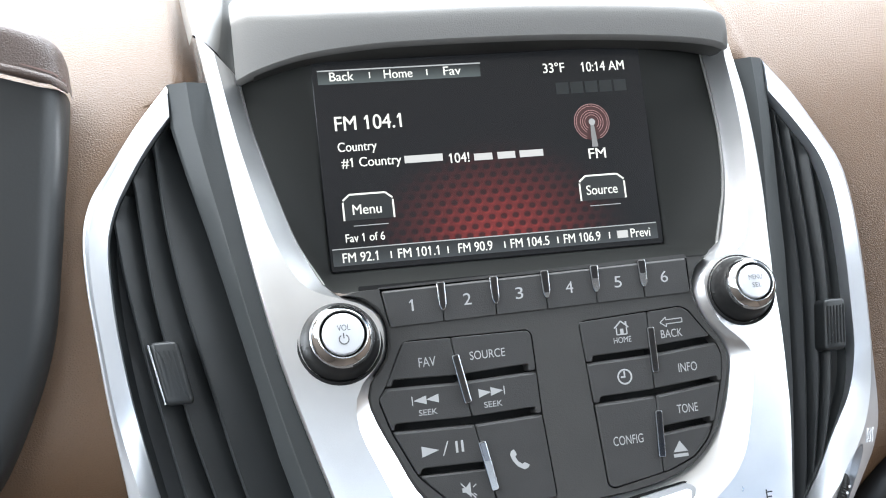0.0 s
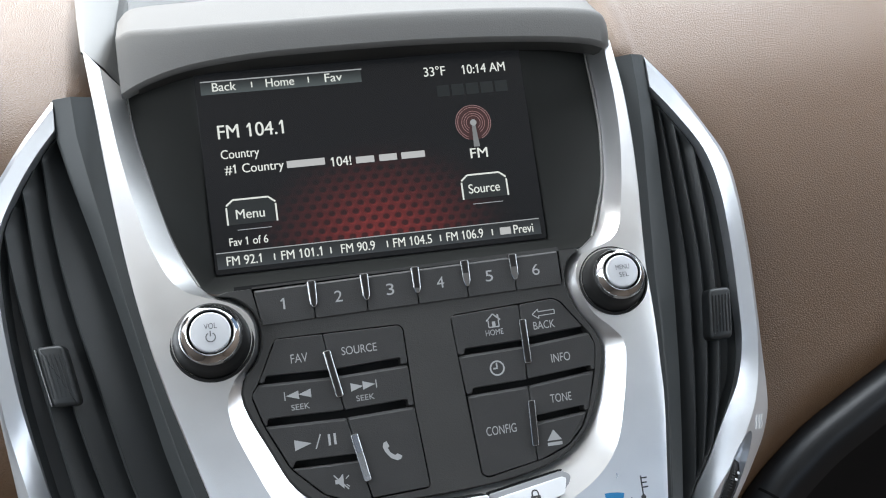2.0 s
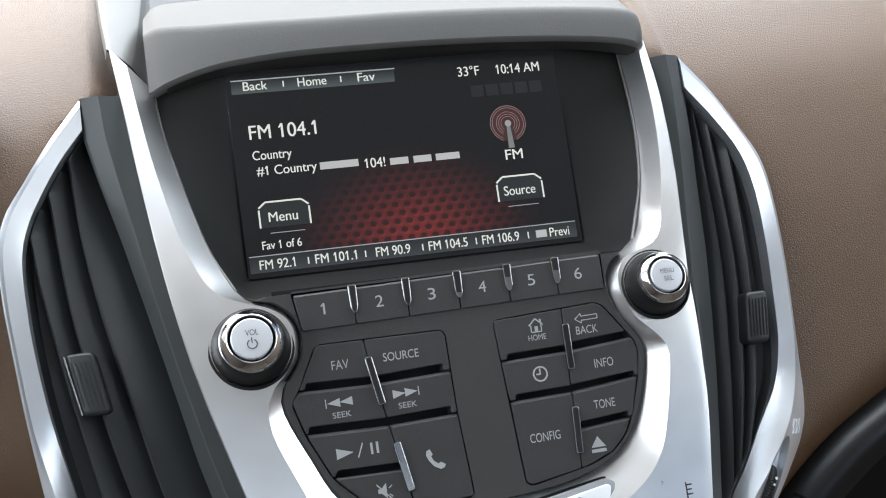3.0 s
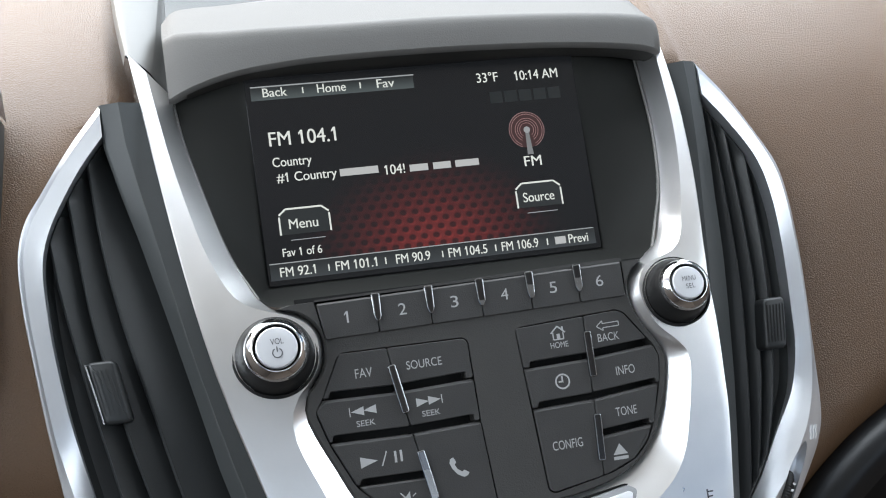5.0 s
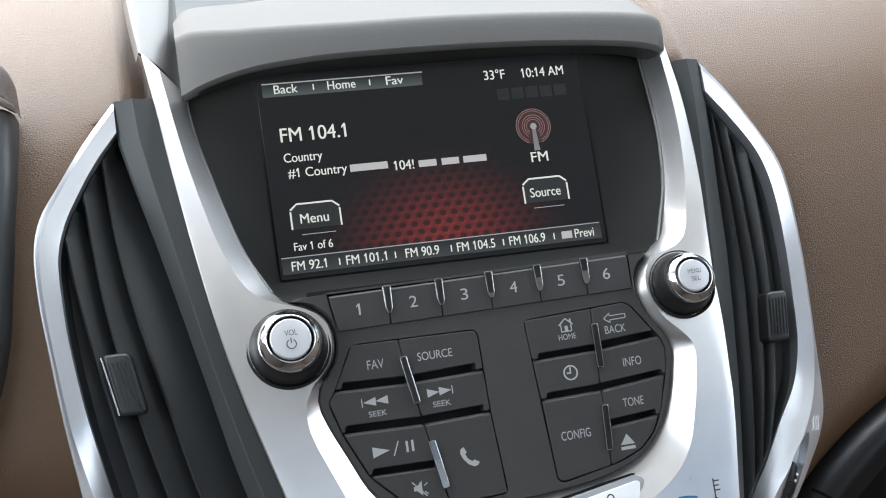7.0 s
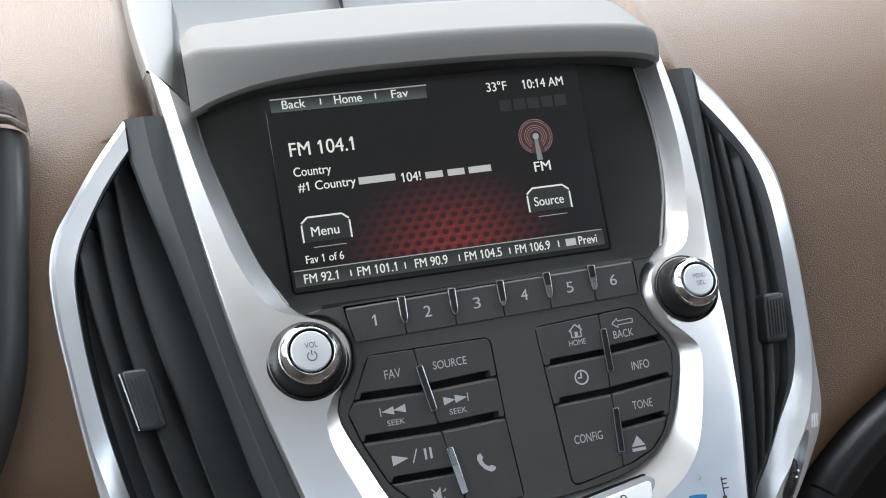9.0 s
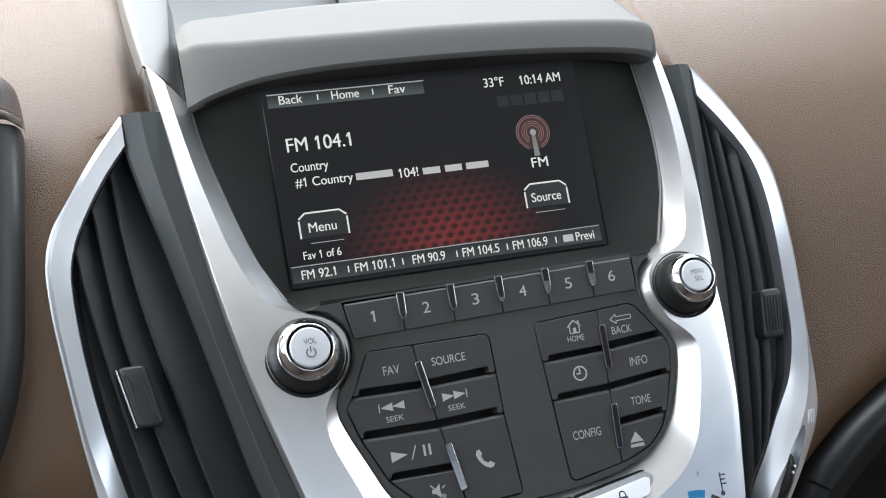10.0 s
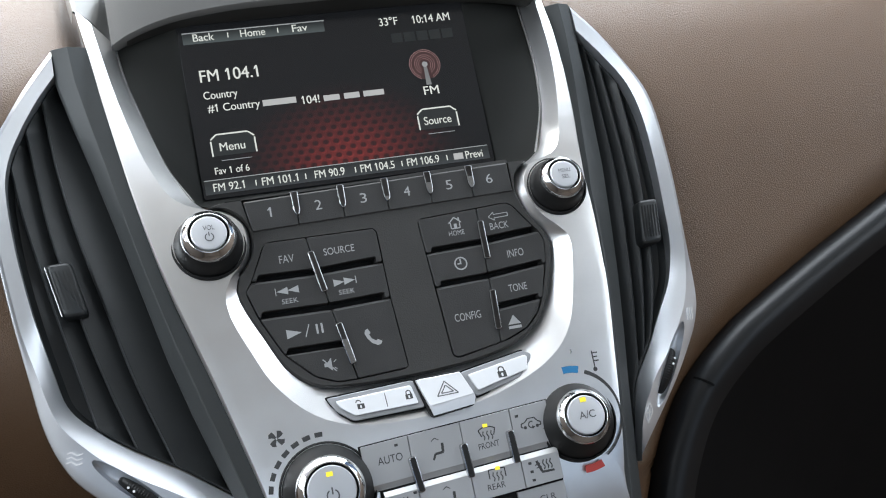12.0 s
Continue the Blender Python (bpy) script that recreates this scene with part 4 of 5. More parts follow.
def car_sign(x, z):
    """A car's outline with a turning arrow in it."""
    shell = strokes([(x - 4.0, z - 1.6), (x - 4.9, z - 1.4), (x - 4.8, z + 0.2), (x - 2.8, z + 0.8), (x - 1.2, z + 2.4), (x + 2.2, z + 2.4), (x + 3.6, z + 0.6), (x + 5.0, z), (x + 5.0, z - 1.5), (x + 3.6, z - 1.6)], 0.55)
    return shell + ring_stroke(x + 0.4, z - 0.7, 1.5, 60, 300, 0.55, 14) + [[(x + 0.5, z - 2.9), (x + 0.5, z - 1.2), (x + 2.1, z - 2.0)], disc(x - 3.0, z - 1.7, 0.8, 10), disc(x + 3.2, z - 1.7, 0.8, 10)]


def heat_sign(x, z):
    waves = [s for k in (-1.4, 0.4, 2.2) for s in strokes([(x + k, z - 2.2), (x + k + 0.6, z - 0.8), (x + k - 0.4, z + 0.8), (x + k + 0.3, z + 2.4)], 0.6)]
    return waves + [bar((x - 4.6, z + 2.4), (x - 2.8, z - 2.8), 1.3), bar((x - 3.0, z - 3.2), (x + 3.4, z - 3.2), 1.1)] + strokes([(x - 5.6, z + 0.4), (x - 3.0, z + 1.0)], 0.5) + strokes([(x - 5.2, z - 1.0), (x - 2.6, z - 0.6)], 0.5)


def square(x, z):
    return [box(x - 0.8, x + 0.8, z - 0.6, z + 0.6)]


COLS = (-30.0, -6.9, 18.9, 44.2, 63.5)
climate_button("auto_button", COLS[0] + 0.3, COLS[1] - 0.2, -186.2, -208.0, dark(lambda y: [lettering("AUTO", -16.9, -195.6, y - 0.08, 12.0, 3.6, 0.05)], signs(square(-13.0, -190.0))))
climate_button("mode_button", COLS[1] + 0.2, COLS[2] - 0.2, -186.2, -208.4, dark(signs(seated(6.6, -194.6))))
climate_button("front_defrost_button", COLS[2] + 0.2, COLS[3] - 0.2, -186.2, -208.4, with_lamp(31.0, -189.0, dark(signs(screen_sign(31.4, -193.4, True)), lambda y: [lettering("FRONT", 31.2, -198.2, y - 0.08, 10.4, 2.9, 0.05)])))
climate_button("recirculation_button", COLS[3] + 0.2, COLS[4], -186.2, -208.4, dark(signs(car_sign(53.6, -192.0)), signs(square(47.4, -187.6))))
climate_button("driver_seat_heat_button", -23.0, COLS[1] - 0.2, -208.8, -225.0, dark(signs(heat_sign(-15.0, -216.5)), signs(square(-8.8, -213.0))), lip=False)
climate_button("lower_mode_button", COLS[1] + 0.2, COLS[2] - 0.2, -208.8, -225.0, dark(signs(seated(7.2, -217.6))), lip=False)
climate_button("rear_defrost_button", COLS[2] + 0.2, COLS[3] - 0.2, -208.8, -224.0, with_lamp(32.2, -209.6, dark(signs(screen_sign(31.6, -213.0, False)), lambda y: [lettering("REAR", 30.2, -217.6, y - 0.08, 8.8, 2.8, 0.05)])), lip=False)
climate_button("passenger_seat_heat_button", COLS[3] + 0.2, COLS[4], -208.8, -224.0, dark(signs(heat_sign(56.4, -212.4)), signs(square(48.4, -210.6) + square(48.6, -214.6) + square(48.8, -218.6))), lip=False)
climate_button("clear_button", 40.0, 64.0, -225.0, -238.0, dark(lambda y: [lettering("CLR", 54.5, -227.6, y - 0.08, 8.0, 3.0, 0.05)]))
part("slot_floor", slab([(-30.6, -187.4), (64.2, -181.9), (64.2, -236), (-24, -236), (-24, -209.5), (-30.6, -209.5)], -39.75, -38, 0), slot_black, climate)
for ax, az, bx, bz in ((-7.2, -196.6, -5.4, -213.6), (18.3, -195.2, 19.2, -211.6), (42.0, -193.4, 42.4, -209.2)):
    t_ob = part("divider_bar", slab(rounded(bar((ax, az), (bx, bz), 3.6), 1.4, 4), -44.6, -38, 0.6), tick_chrome, climate, "chrome edged divider")
    part("divider_face", slab(rounded(bar((ax * 0.97 + bx * 0.03, az * 0.97 + bz * 0.03), (bx * 0.97 + ax * 0.03, bz * 0.97 + az * 0.03), 2.7), 1.1, 4), -45.0, -44.1, 0.3), knob_black, t_ob)

marks = thing("dial_markings", 15, -38, -190, "printed fan and temperature marks around the climate knobs", "markings")
part("blue_mark", polygons([arc(77.5, -193.5, 25.2, 74, 94, 8) + arc(77.5, -193.5, 21.8, 94, 74, 8)], -39.5, 0.12), legend_blue, marks)
part("red_mark", polygons([arc(77.5, -193.5, 27.0, -92, -70, 8) + arc(77.5, -193.5, 23.4, -70, -92, 8)], -39.5, 0.12), legend_red, marks)
wedge = [(77.5 + r * math.cos(radians(a)), -193.5 + r * math.sin(radians(a))) for r, a in [(24.0, a) for a in range(66, -66, -6)] + [(23.2 - 1.2 * max(0, (a + 10) / 76), a) for a in range(-60, 72, 6)]]
part("temperature_wedge", polygons([wedge], -39.5, 0.12), legend_grey, marks)
part("thermometer_sign", polygons([box(92.6, 93.2, -172, -163), box(93.2, 95.6, -164.4, -163.8), box(93.2, 95.2, -166.4, -165.8), box(93.2, 95.6, -168.4, -167.8), disc(92.9, -172.2, 1.1, 12)], -39.5, 0.12), legend_grey, marks)
def blade(a):
    c, z0 = -66.7, -176.7
    return [(c + r * math.cos(radians(a + d)), z0 + r * math.sin(radians(a + d))) for r, d in ((0.5, -60), (2.2, -34), (3.8, -26), (4.1, 0), (3.7, 26), (2.2, 20), (0.7, 30))]


part("fan_sign", polygons([blade(a) for a in (55, 145, 235, 325)], -39.5, 0.12), legend_grey, marks)
for a in range(86, 200, 13):
    part("fan_mark", polygons([[(-47.5 + r * math.cos(radians(a + d)), -204.5 + r * math.sin(radians(a + d))) for r, d in ((25.0, 0), (25.0, 8), (27.2, 8), (27.2, 0))]], -39.5, 0.12), legend_grey, marks)

# ---- side air vents ----


def lerp_on(curve, z):
    """The x of a curve of falling z at a height."""
    zs = [p[1] for p in curve][::-1]
    return interp(z, zs, [p[0] for p in curve][::-1])


SLATS_LEFT = [[(-171, -8), (-168.8, -20), (-167.2, -37), (-164, -58), (-157.8, -93), (-150.4, -130), (-145.6, -154), (-141, -175)],
              [(-161.5, 8), (-159.3, -5), (-157.6, -26), (-154, -60), (-145.4, -104), (-138.4, -133), (-130.5, -161), (-123, -186)],
              [(-151.5, 24), (-149.6, 8), (-147.4, -23), (-142.4, -57), (-132.8, -101), (-124.8, -136), (-114.0, -172), (-106, -198)]]
SLATS_RIGHT = [[(160.0, 8), (161.4, -20), (161.8, -50), (160.4, -82), (157.4, -110), (152.6, -135), (145.0, -158), (138, -178)],
               [(152.4, 16), (153.6, -20), (154.4, -60), (153.6, -82), (150.6, -112), (146.0, -137), (139.6, -164), (134, -184)],
               [(146.2, 22), (147.2, -20), (147.4, -60), (146.0, -88), (143.0, -115), (139.2, -142), (134.4, -170), (129, -196)]]


def scoop_frame(cx, cz, ang, side):
    """The middle of a thumb wheel's scoop, the direction of its length and the one towards the slats."""
    d = Vector((math.cos(radians(ang)), math.sin(radians(ang))))
    return Vector((cx, cz)), d, Vector((-d.y, d.x)) * side


def cut_scoop(bm, c, d, inward):
    """Cuts a leaf-shaped opening into a frame's foot and sinks its rim into a pocket."""
    m = c - inward * 0.9
    leaf = [m + d * (25.0 * math.cos(t)) + inward * (4.1 * math.sin(t)) for t in np.linspace(0, 2 * math.pi, 28, endpoint=False)]

    def reach(v):
        rel = Vector((v.x, v.z)) - m
        return (rel.dot(d) / 25.0) ** 2 + (rel.dot(inward) / 4.1) ** 2

    near = lambda f: reach(f.calc_center_median()) < 2.4 and f.calc_center_median().y < 4
    for p, q in zip(leaf, leaf[1:] + leaf[:1]):
        edge = q - p
        faces = [f for f in bm.faces if near(f)]
        geom = faces + list({e for f in faces for e in f.edges}) + list({v for f in faces for v in f.verts})
        bmesh.ops.bisect_plane(bm, geom=geom, dist=0.002, plane_co=(p.x, 0, p.y), plane_no=(edge.y, 0, -edge.x))
    inside = [f for f in bm.faces if near(f) and reach(f.calc_center_median()) < 0.985]
    bmesh.ops.delete(bm, geom=inside, context="FACES")
    bmesh.ops.remove_doubles(bm, verts=[v for v in bm.verts if reach(v.co) < 2.4 and v.co.y < 4], dist=0.01)
    rim = [e for e in bm.edges if e.is_boundary and all(reach(v.co) < 1.06 and v.co.y < 4 for v in e.verts)]
    for narrow, sink in ((0.97, 0.5), (0.90, 2.0), (0.72, 4.2), (0.40, 5.4)):
        got = bmesh.ops.extrude_edge_only(bm, edges=rim)["geom"]
        rim = [e for e in got if isinstance(e, bmesh.types.BMEdge)]
        for v in {v for e in rim for v in e.verts}:
            rel = Vector((v.co.x, v.co.z)) - m
            along, across = rel.dot(d), rel.dot(inward)
            size = math.sqrt(max(reach(v.co), 1e-6))
            p = m + d * (along * narrow / size) + inward * (across * narrow / size)
            v.co = (p.x, -2.7 - 0.28 * (p - m).dot(inward) + sink, p.y)
    bmesh.ops.holes_fill(bm, edges=rim)


def air_vent(side, out_line, in_line, pillar_edge, tab, scoop, label):
    s = side
    o, i = even(spline(out_line, 6), 90), even(spline(in_line, 6), 90)
    vent = thing("air_vent", s * 150, 10, -100, label, "air vent", "side air vents of the center stack")
    fills = 4
    rows = [[] for _ in range(8 + fills)]
    for (ox, oz), (ix, iz) in zip(o, i):
        wide = max(math.hypot(ox - ix, oz - iz), 2.0)
        edge = min(1.1 / wide, 0.2)
        at = lambda f: (ox * (1 - f) + ix * f, oz * (1 - f) + iz * f)
        ridge = interp(oz, (-206, -190, -172, -150, -105), (0.95, 0.70, 0.58, 0.48, 0.26) if s > 0 else (0.60, 0.58, 0.57, 0.48, 0.26))
        low = interp(oz, (-148, -130, -100, -50, -10), (3.2, 0.6, -3.0, -3.8, -4.5))
        crown = interp(oz, (-70, -10), (-4.95, -3.5))
        side = interp(oz, (-168, -130, -70, -10), (-0.7, -2.6, -2.6, -1.6))
        outer_facet = [(edge + (ridge - edge) * k / fills, side + (crown - side) * k / fills) for k in range(fills)]
        inner_facet = [(ridge, crown), (ridge * 0.6 + 0.4, crown * 0.62 + low * 0.38), (ridge * 0.25 + 0.72, crown * 0.3 + low * 0.7), (0.965, low), (1, 16)]
        for row, (f, y) in zip(rows, [(0, 45), (0, side + 1.5), (edge * 0.4, side + 0.4)] + outer_facet + inner_facet):
            x, z = at(f)
            row.append((x + (s * 0.5 if y == 45 else 0), y, z))
    frame_bm = loft(rows)
    cut_scoop(frame_bm, *scoop_frame(*scoop, s))
    frame_bm.faces.new([frame_bm.verts.new(r[0]) for r in rows])
    part("vent_frame", frame_bm, vent_silver, vent, "satin silver frame", angle=28)
    # dark housing behind the slats
    h = [(x - s * 2.5, 8.5, z) for x, z in i]
    inner = [(lerp_on(pillar_edge, z) - s * 9, 24.0, z) for x, z in i]
    part("vent_housing", loft([[(x + s * 1.0, 4.0, z) for x, z in i], h, inner]), vent_black, vent)
    # the charcoal pillar between slats and surround: a ridge with a facet towards the slats and one towards the surround
    zs = np.linspace(pillar_edge[0][1], pillar_edge[-1][1], 60)
    lines = [[] for _ in range(7)]
    for z in zs:
        x0 = lerp_on(pillar_edge, z)
        x3 = lerp_on([p for ch in RIM_OUTER[:3] for p in ch][:21], z) if s < 0 else lerp_on([p for ch in RIM_OUTER[3:] for p in ch][::-1], z)
        w = x3 - x0
        out = interp(z, (-240, -60, 0, 40), (-15.0, -11.0, -8.0, -5.5))
        for row, (f, y) in zip(lines, ((0.05, 26), (0.0, -1.5), (0.06, -3.0), (0.44, out + 0.5), (0.49, out), (0.55, out + 0.4), (1.0, out + 4.5))):
            row.append((x0 + w * f - (2 * s if f == 1.0 else 0), y, z))
    pil = loft(lines)
    top = [pil.verts.new(row[0]) for row in lines]
    pil.faces.new(top + [pil.verts.new((lines[4][0][0], 20, lines[4][0][2] + 1.5))])
    part("vent_pillar", pil, pillar_black, vent, "charcoal plastic pillar")
    # upright slats: a rounded nose at the outer side, the blade falling away towards the centre
    noses = SLATS_LEFT if s < 0 else SLATS_RIGHT
    curves = [even(spline(n, 8), 120) for n in noses]
    for k, nose in enumerate(curves):
        rows = [[] for _ in range(7)]
        for x, z in nose:
            if z > in_line[0][1] - 1 or z < in_line[-1][1]:
                continue
            xin = lerp_on(i, z)
            x = s * min(s * x, s * xin - 0.2)
            inner = lerp_on(curves[k + 1], z) if k + 1 < len(curves) else lerp_on(pillar_edge, z)
            gap = max(2.5, s * (x - inner))
            for row, (px, y) in zip(rows, ((x + s * 0.1, 12.0), (x + s * 0.5, 4.6), (x + s * 0.2, 3.0), (x - s * 0.6, 2.5), (x - s * 1.5, 3.1), (x - s * gap * 0.6, 6.0), (x - s * gap * 1.12, 11.5))):
                row.append((px, y, z))
        if len(rows[0]) > 2:
            part("slat", loft(rows), vent_black, vent, angle=50)
    # the thumb tab on the slats
    (tx, tz), tw, th = tab
    lean = -2.5 if s < 0 else 1.5
    out = [(tx + lean - tw / 2, tz + th / 2), (tx + lean + tw / 2, tz + th / 2), (tx - lean + tw / 2, tz - th / 2), (tx - lean - tw / 2, tz - th / 2)]
    t_ob = part("vent_tab", slab(rounded(out, 2.8, 5), -6.5, 5, 1.8), vent_black, vent, angle=50)
    # the gloss highlight along the left tab's edge, added as a chrome strip
    if s < 0:
        part("tab_highlight", slab(bar((out[0][0] - 0.2, out[0][1] - 1.0), (out[3][0] - 0.2, out[3][1] + 0.6), 0.7), -6.4, 2, 0.2), tick_chrome, t_ob, "chrome strip standing in for an edge highlight")
    for k in range(6):
        gx = tx - tw * 0.36 + k * tw * 0.144
        part("tab_groove", slab(bar((gx + lean * 0.72, tz + th * 0.36), (gx - lean * 0.72, tz - th * 0.36), 0.55), -6.75, -6.3, 0), slot_black if s > 0 else vent_black, t_ob, smooth=False)
    return vent


PILLAR_LEFT = [(-142.4, 38.5), (-142, 20), (-137.5, 0), (-131, -25), (-123, -60), (-116, -92), (-109, -125), (-101, -155), (-92, -185), (-80, -222), (-74, -240)]
PILLAR_RIGHT = [(140.5, 36), (141.0, 15), (140.5, -10), (139.5, -30), (138.5, -60), (136, -90), (133, -120), (129, -150), (124.5, -180), (119.5, -219), (117, -240)]
SCOOP_LEFT, SCOOP_RIGHT = (-131, -185.4, 136.4), (149, -174.3, 59.2)
air_vent(-1, VENT_LEFT_OUT, VENT_LEFT_IN, PILLAR_LEFT, ((-150.0, -86), 12, 27), SCOOP_LEFT, "silver-framed upright air vent with black slats, driver's side")
air_vent(1, VENT_RIGHT_OUT, VENT_RIGHT_IN, PILLAR_RIGHT, ((156.6, -96.0), 11.5, 24.5), SCOOP_RIGHT, "silver-framed upright air vent with black slats, passenger's side")


def vent_wheel(scoop, side):
    """The dark ribbed thumb wheel that stands in the scoop of a vent frame's foot."""
    c, d, inward = scoop_frame(*scoop, side)
    ob = thing("vent_wheel", c.x, -1, c.y, "dark ribbed thumb wheel in the foot of the vent frame", "thumb wheel", "vent thumb wheels")
    rows = []
    for t in np.linspace(-1, 1, 49):
        bulge = math.sqrt(max(0.0, 1 - t * t))
        ridge = 0.25 * math.cos(t * 60)
        row = []
        for a in np.linspace(-1, 1, 9):
            p = c + d * (13.0 * t - 3.0) + inward * (2.9 * a * (0.35 + 0.65 * bulge) - 0.9)
            level = -2.9 - 0.28 * (2.9 * a - 0.9)
            row.append((p.x, level + 4.5 - (6.2 + ridge) * bulge * (1 - 0.25 * a * a), p.y))
        rows.append(row)
    w_ob = part("wheel", loft(rows), knob_black, ob, angle=60)
    for k in (-1, 0):
        q = c + d * (4.0 + 3.2 * k) - inward * 2.0
        part("wheel_dot", polygons([disc(q.x, q.y, 0.65, 10)], -3.6, 0.5), sign_white, w_ob)
    return ob


vent_wheel(SCOOP_LEFT, -1)
vent_wheel(SCOOP_RIGHT, 1)
def laid(bm, a, b, c):
    """Lets a flat sign follow a facet that lies at y = a x + b z + c."""
    for v in bm.verts:
        v.co.y += a * v.co.x + b * v.co.z + c
    return bm


wave = thing("airflow_sign", 168, -2, -150, "engraved airflow waves on the vent frame", "marking", "airflow signs")
part("waves", laid(polygons([s for k in range(3) for s in strokes([(165.4 + 1.7 * k, -153), (166.2 + 1.7 * k, -150.6), (165.8 + 1.7 * k, -148.8), (166.8 + 1.7 * k, -146.4)], 0.6)], 0.3, 0.65), 0.346, -0.187, -89.09), sign_white, wave)
wave_l = thing("airflow_sign", -158, -2, -170, "engraved airflow waves on the vent frame", "marking", "airflow signs")
part("waves", laid(polygons([s for k in range(3) for s in strokes([(-160.6 - 0.4 * k, -163.4 - 2.1 * k), (-158.4 - 0.4 * k, -163.0 - 2.1 * k), (-155.8 - 0.4 * k, -165.0 - 2.1 * k), (-153.2 - 0.4 * k, -164.6 - 2.1 * k)], 0.6)], 0.3, 0.65), -0.297, -0.208, -83.93), sign_white, wave_l)
shut = thing("airflow_shut_sign", 130, -2, -199, "engraved closed vent sign on the vent frame", "marking", "airflow signs")
part("diamond", laid(polygons(strokes([(129.6, -202.8), (133.5, -197.3), (132.6, -192.7), (128.2, -197.5), (129.6, -202.8)], 0.5) + strokes([(128.2, -197.5), (133.5, -197.3)], 0.5) + strokes([(129.6, -202.8), (132.6, -192.7)], 0.5), 0.3, 0.65), 0.40, -0.235, -102.6), sign_white, shut)

# ---- the brow over the screen and the wings beside it ----
brow = thing("screen_hood", 0, 10, 60, "grey grained plastic hood over the screen", "hood")


def smooth_at(xs, ys):
    """A smooth function through points."""
    curve = np.array(spline(list(zip(xs, ys)), 10))
    return lambda x: interp(x, curve[:, 0], curve[:, 1])


BROW_LOW = smooth_at((-112, -100, -82, -62, -40, 9, 42, 72, 96, 111, 119, 124), (40, 43.5, 46.8, 48.3, 49, 48.9, 48.2, 47, 45.4, 43.8, 42.3, 43.0))
BROW_CREASE = smooth_at((-112, -106, -97, -82, -40, 10, 72, 112, 124), (67, 68.0, 66.8, 64.9, 63.0, 62.6, 60.8, 58.4, 55))
BROW_FRONT = smooth_at((-112, -104, -90, -70, -40, 10, 60, 104, 119, 124), (2, -3.4, -9.0, -13.4, -16.2, -17, -16, -13, -9, -2))
BROW_TOP = smooth_at((-112, -107, -98, -75, -35, 30, 100, 118, 124), (82, 89, 92, 94, 95.5, 95, 91, 84, 70))


def brow_shell():
    xs = np.r_[np.linspace(-112, -80, 24), np.linspace(-76, 100, 30), np.linspace(103, 124, 16)]
    rows = [[] for _ in range(11)]
    for x in xs:
        zb, zc, yf, zt = BROW_LOW(x), BROW_CREASE(x), BROW_FRONT(x), BROW_TOP(x)
        rows[0].append((x, yf + 15, zb - 1.5))
        rows[1].append((x, yf + 1.6, zb - 1.0))
        rows[2].append((x, yf + 0.2, zb))
        rows[3].append((x, yf - 0.9, zb * 0.5 + zc * 0.5))
        rows[4].append((x, yf - 1.0, zc - 3.6))
        rows[5].append((x, yf - 0.7, zc - 1.6))
        rows[6].append((x, yf + 0.1, zc))
        rows[7].append((x, yf + 1.4, zc + 1.1))
        rows[8].append((x, yf + 4.0, zc + 2.3))
        rows[9].append((x * 0.995, 16, zt * 0.7 + zc * 0.3 + 2))
        rows[10].append((x * 0.97, 34, zt))
    rows.append([(x, y + 14, z - 1.5) for x, y, z in rows[10]])
    rows.append([(x, y + 15, z - 16) for x, y, z in rows[10]])
    bm = loft(rows)
    for k in (0, -1):
        bm.faces.new([v for v in (bm.verts.new(r[k]) for r in rows)])
    return bm


part("hood_shell", brow_shell(), hood_grey, brow, angle=45)
# underside and lining take the darkened grey, with the shade painted in
part("hood_underside", loft([[(x, BROW_FRONT(x) + back, BROW_LOW(x) - drop) for x in np.linspace(-104, 119.5, 40)] for back, drop in ((4.8, 1.4), (10, 2.0), (15, 2.2))]), hood_shaded, brow, "underside, its shade put into the colour")
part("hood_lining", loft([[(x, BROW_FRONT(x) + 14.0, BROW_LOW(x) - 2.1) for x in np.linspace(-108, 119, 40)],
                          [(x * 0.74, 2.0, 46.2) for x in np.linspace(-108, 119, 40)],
                          [(x * 0.74, 16.0, 46.2) for x in np.linspace(-108, 119, 40)]]), hood_shaded, brow)


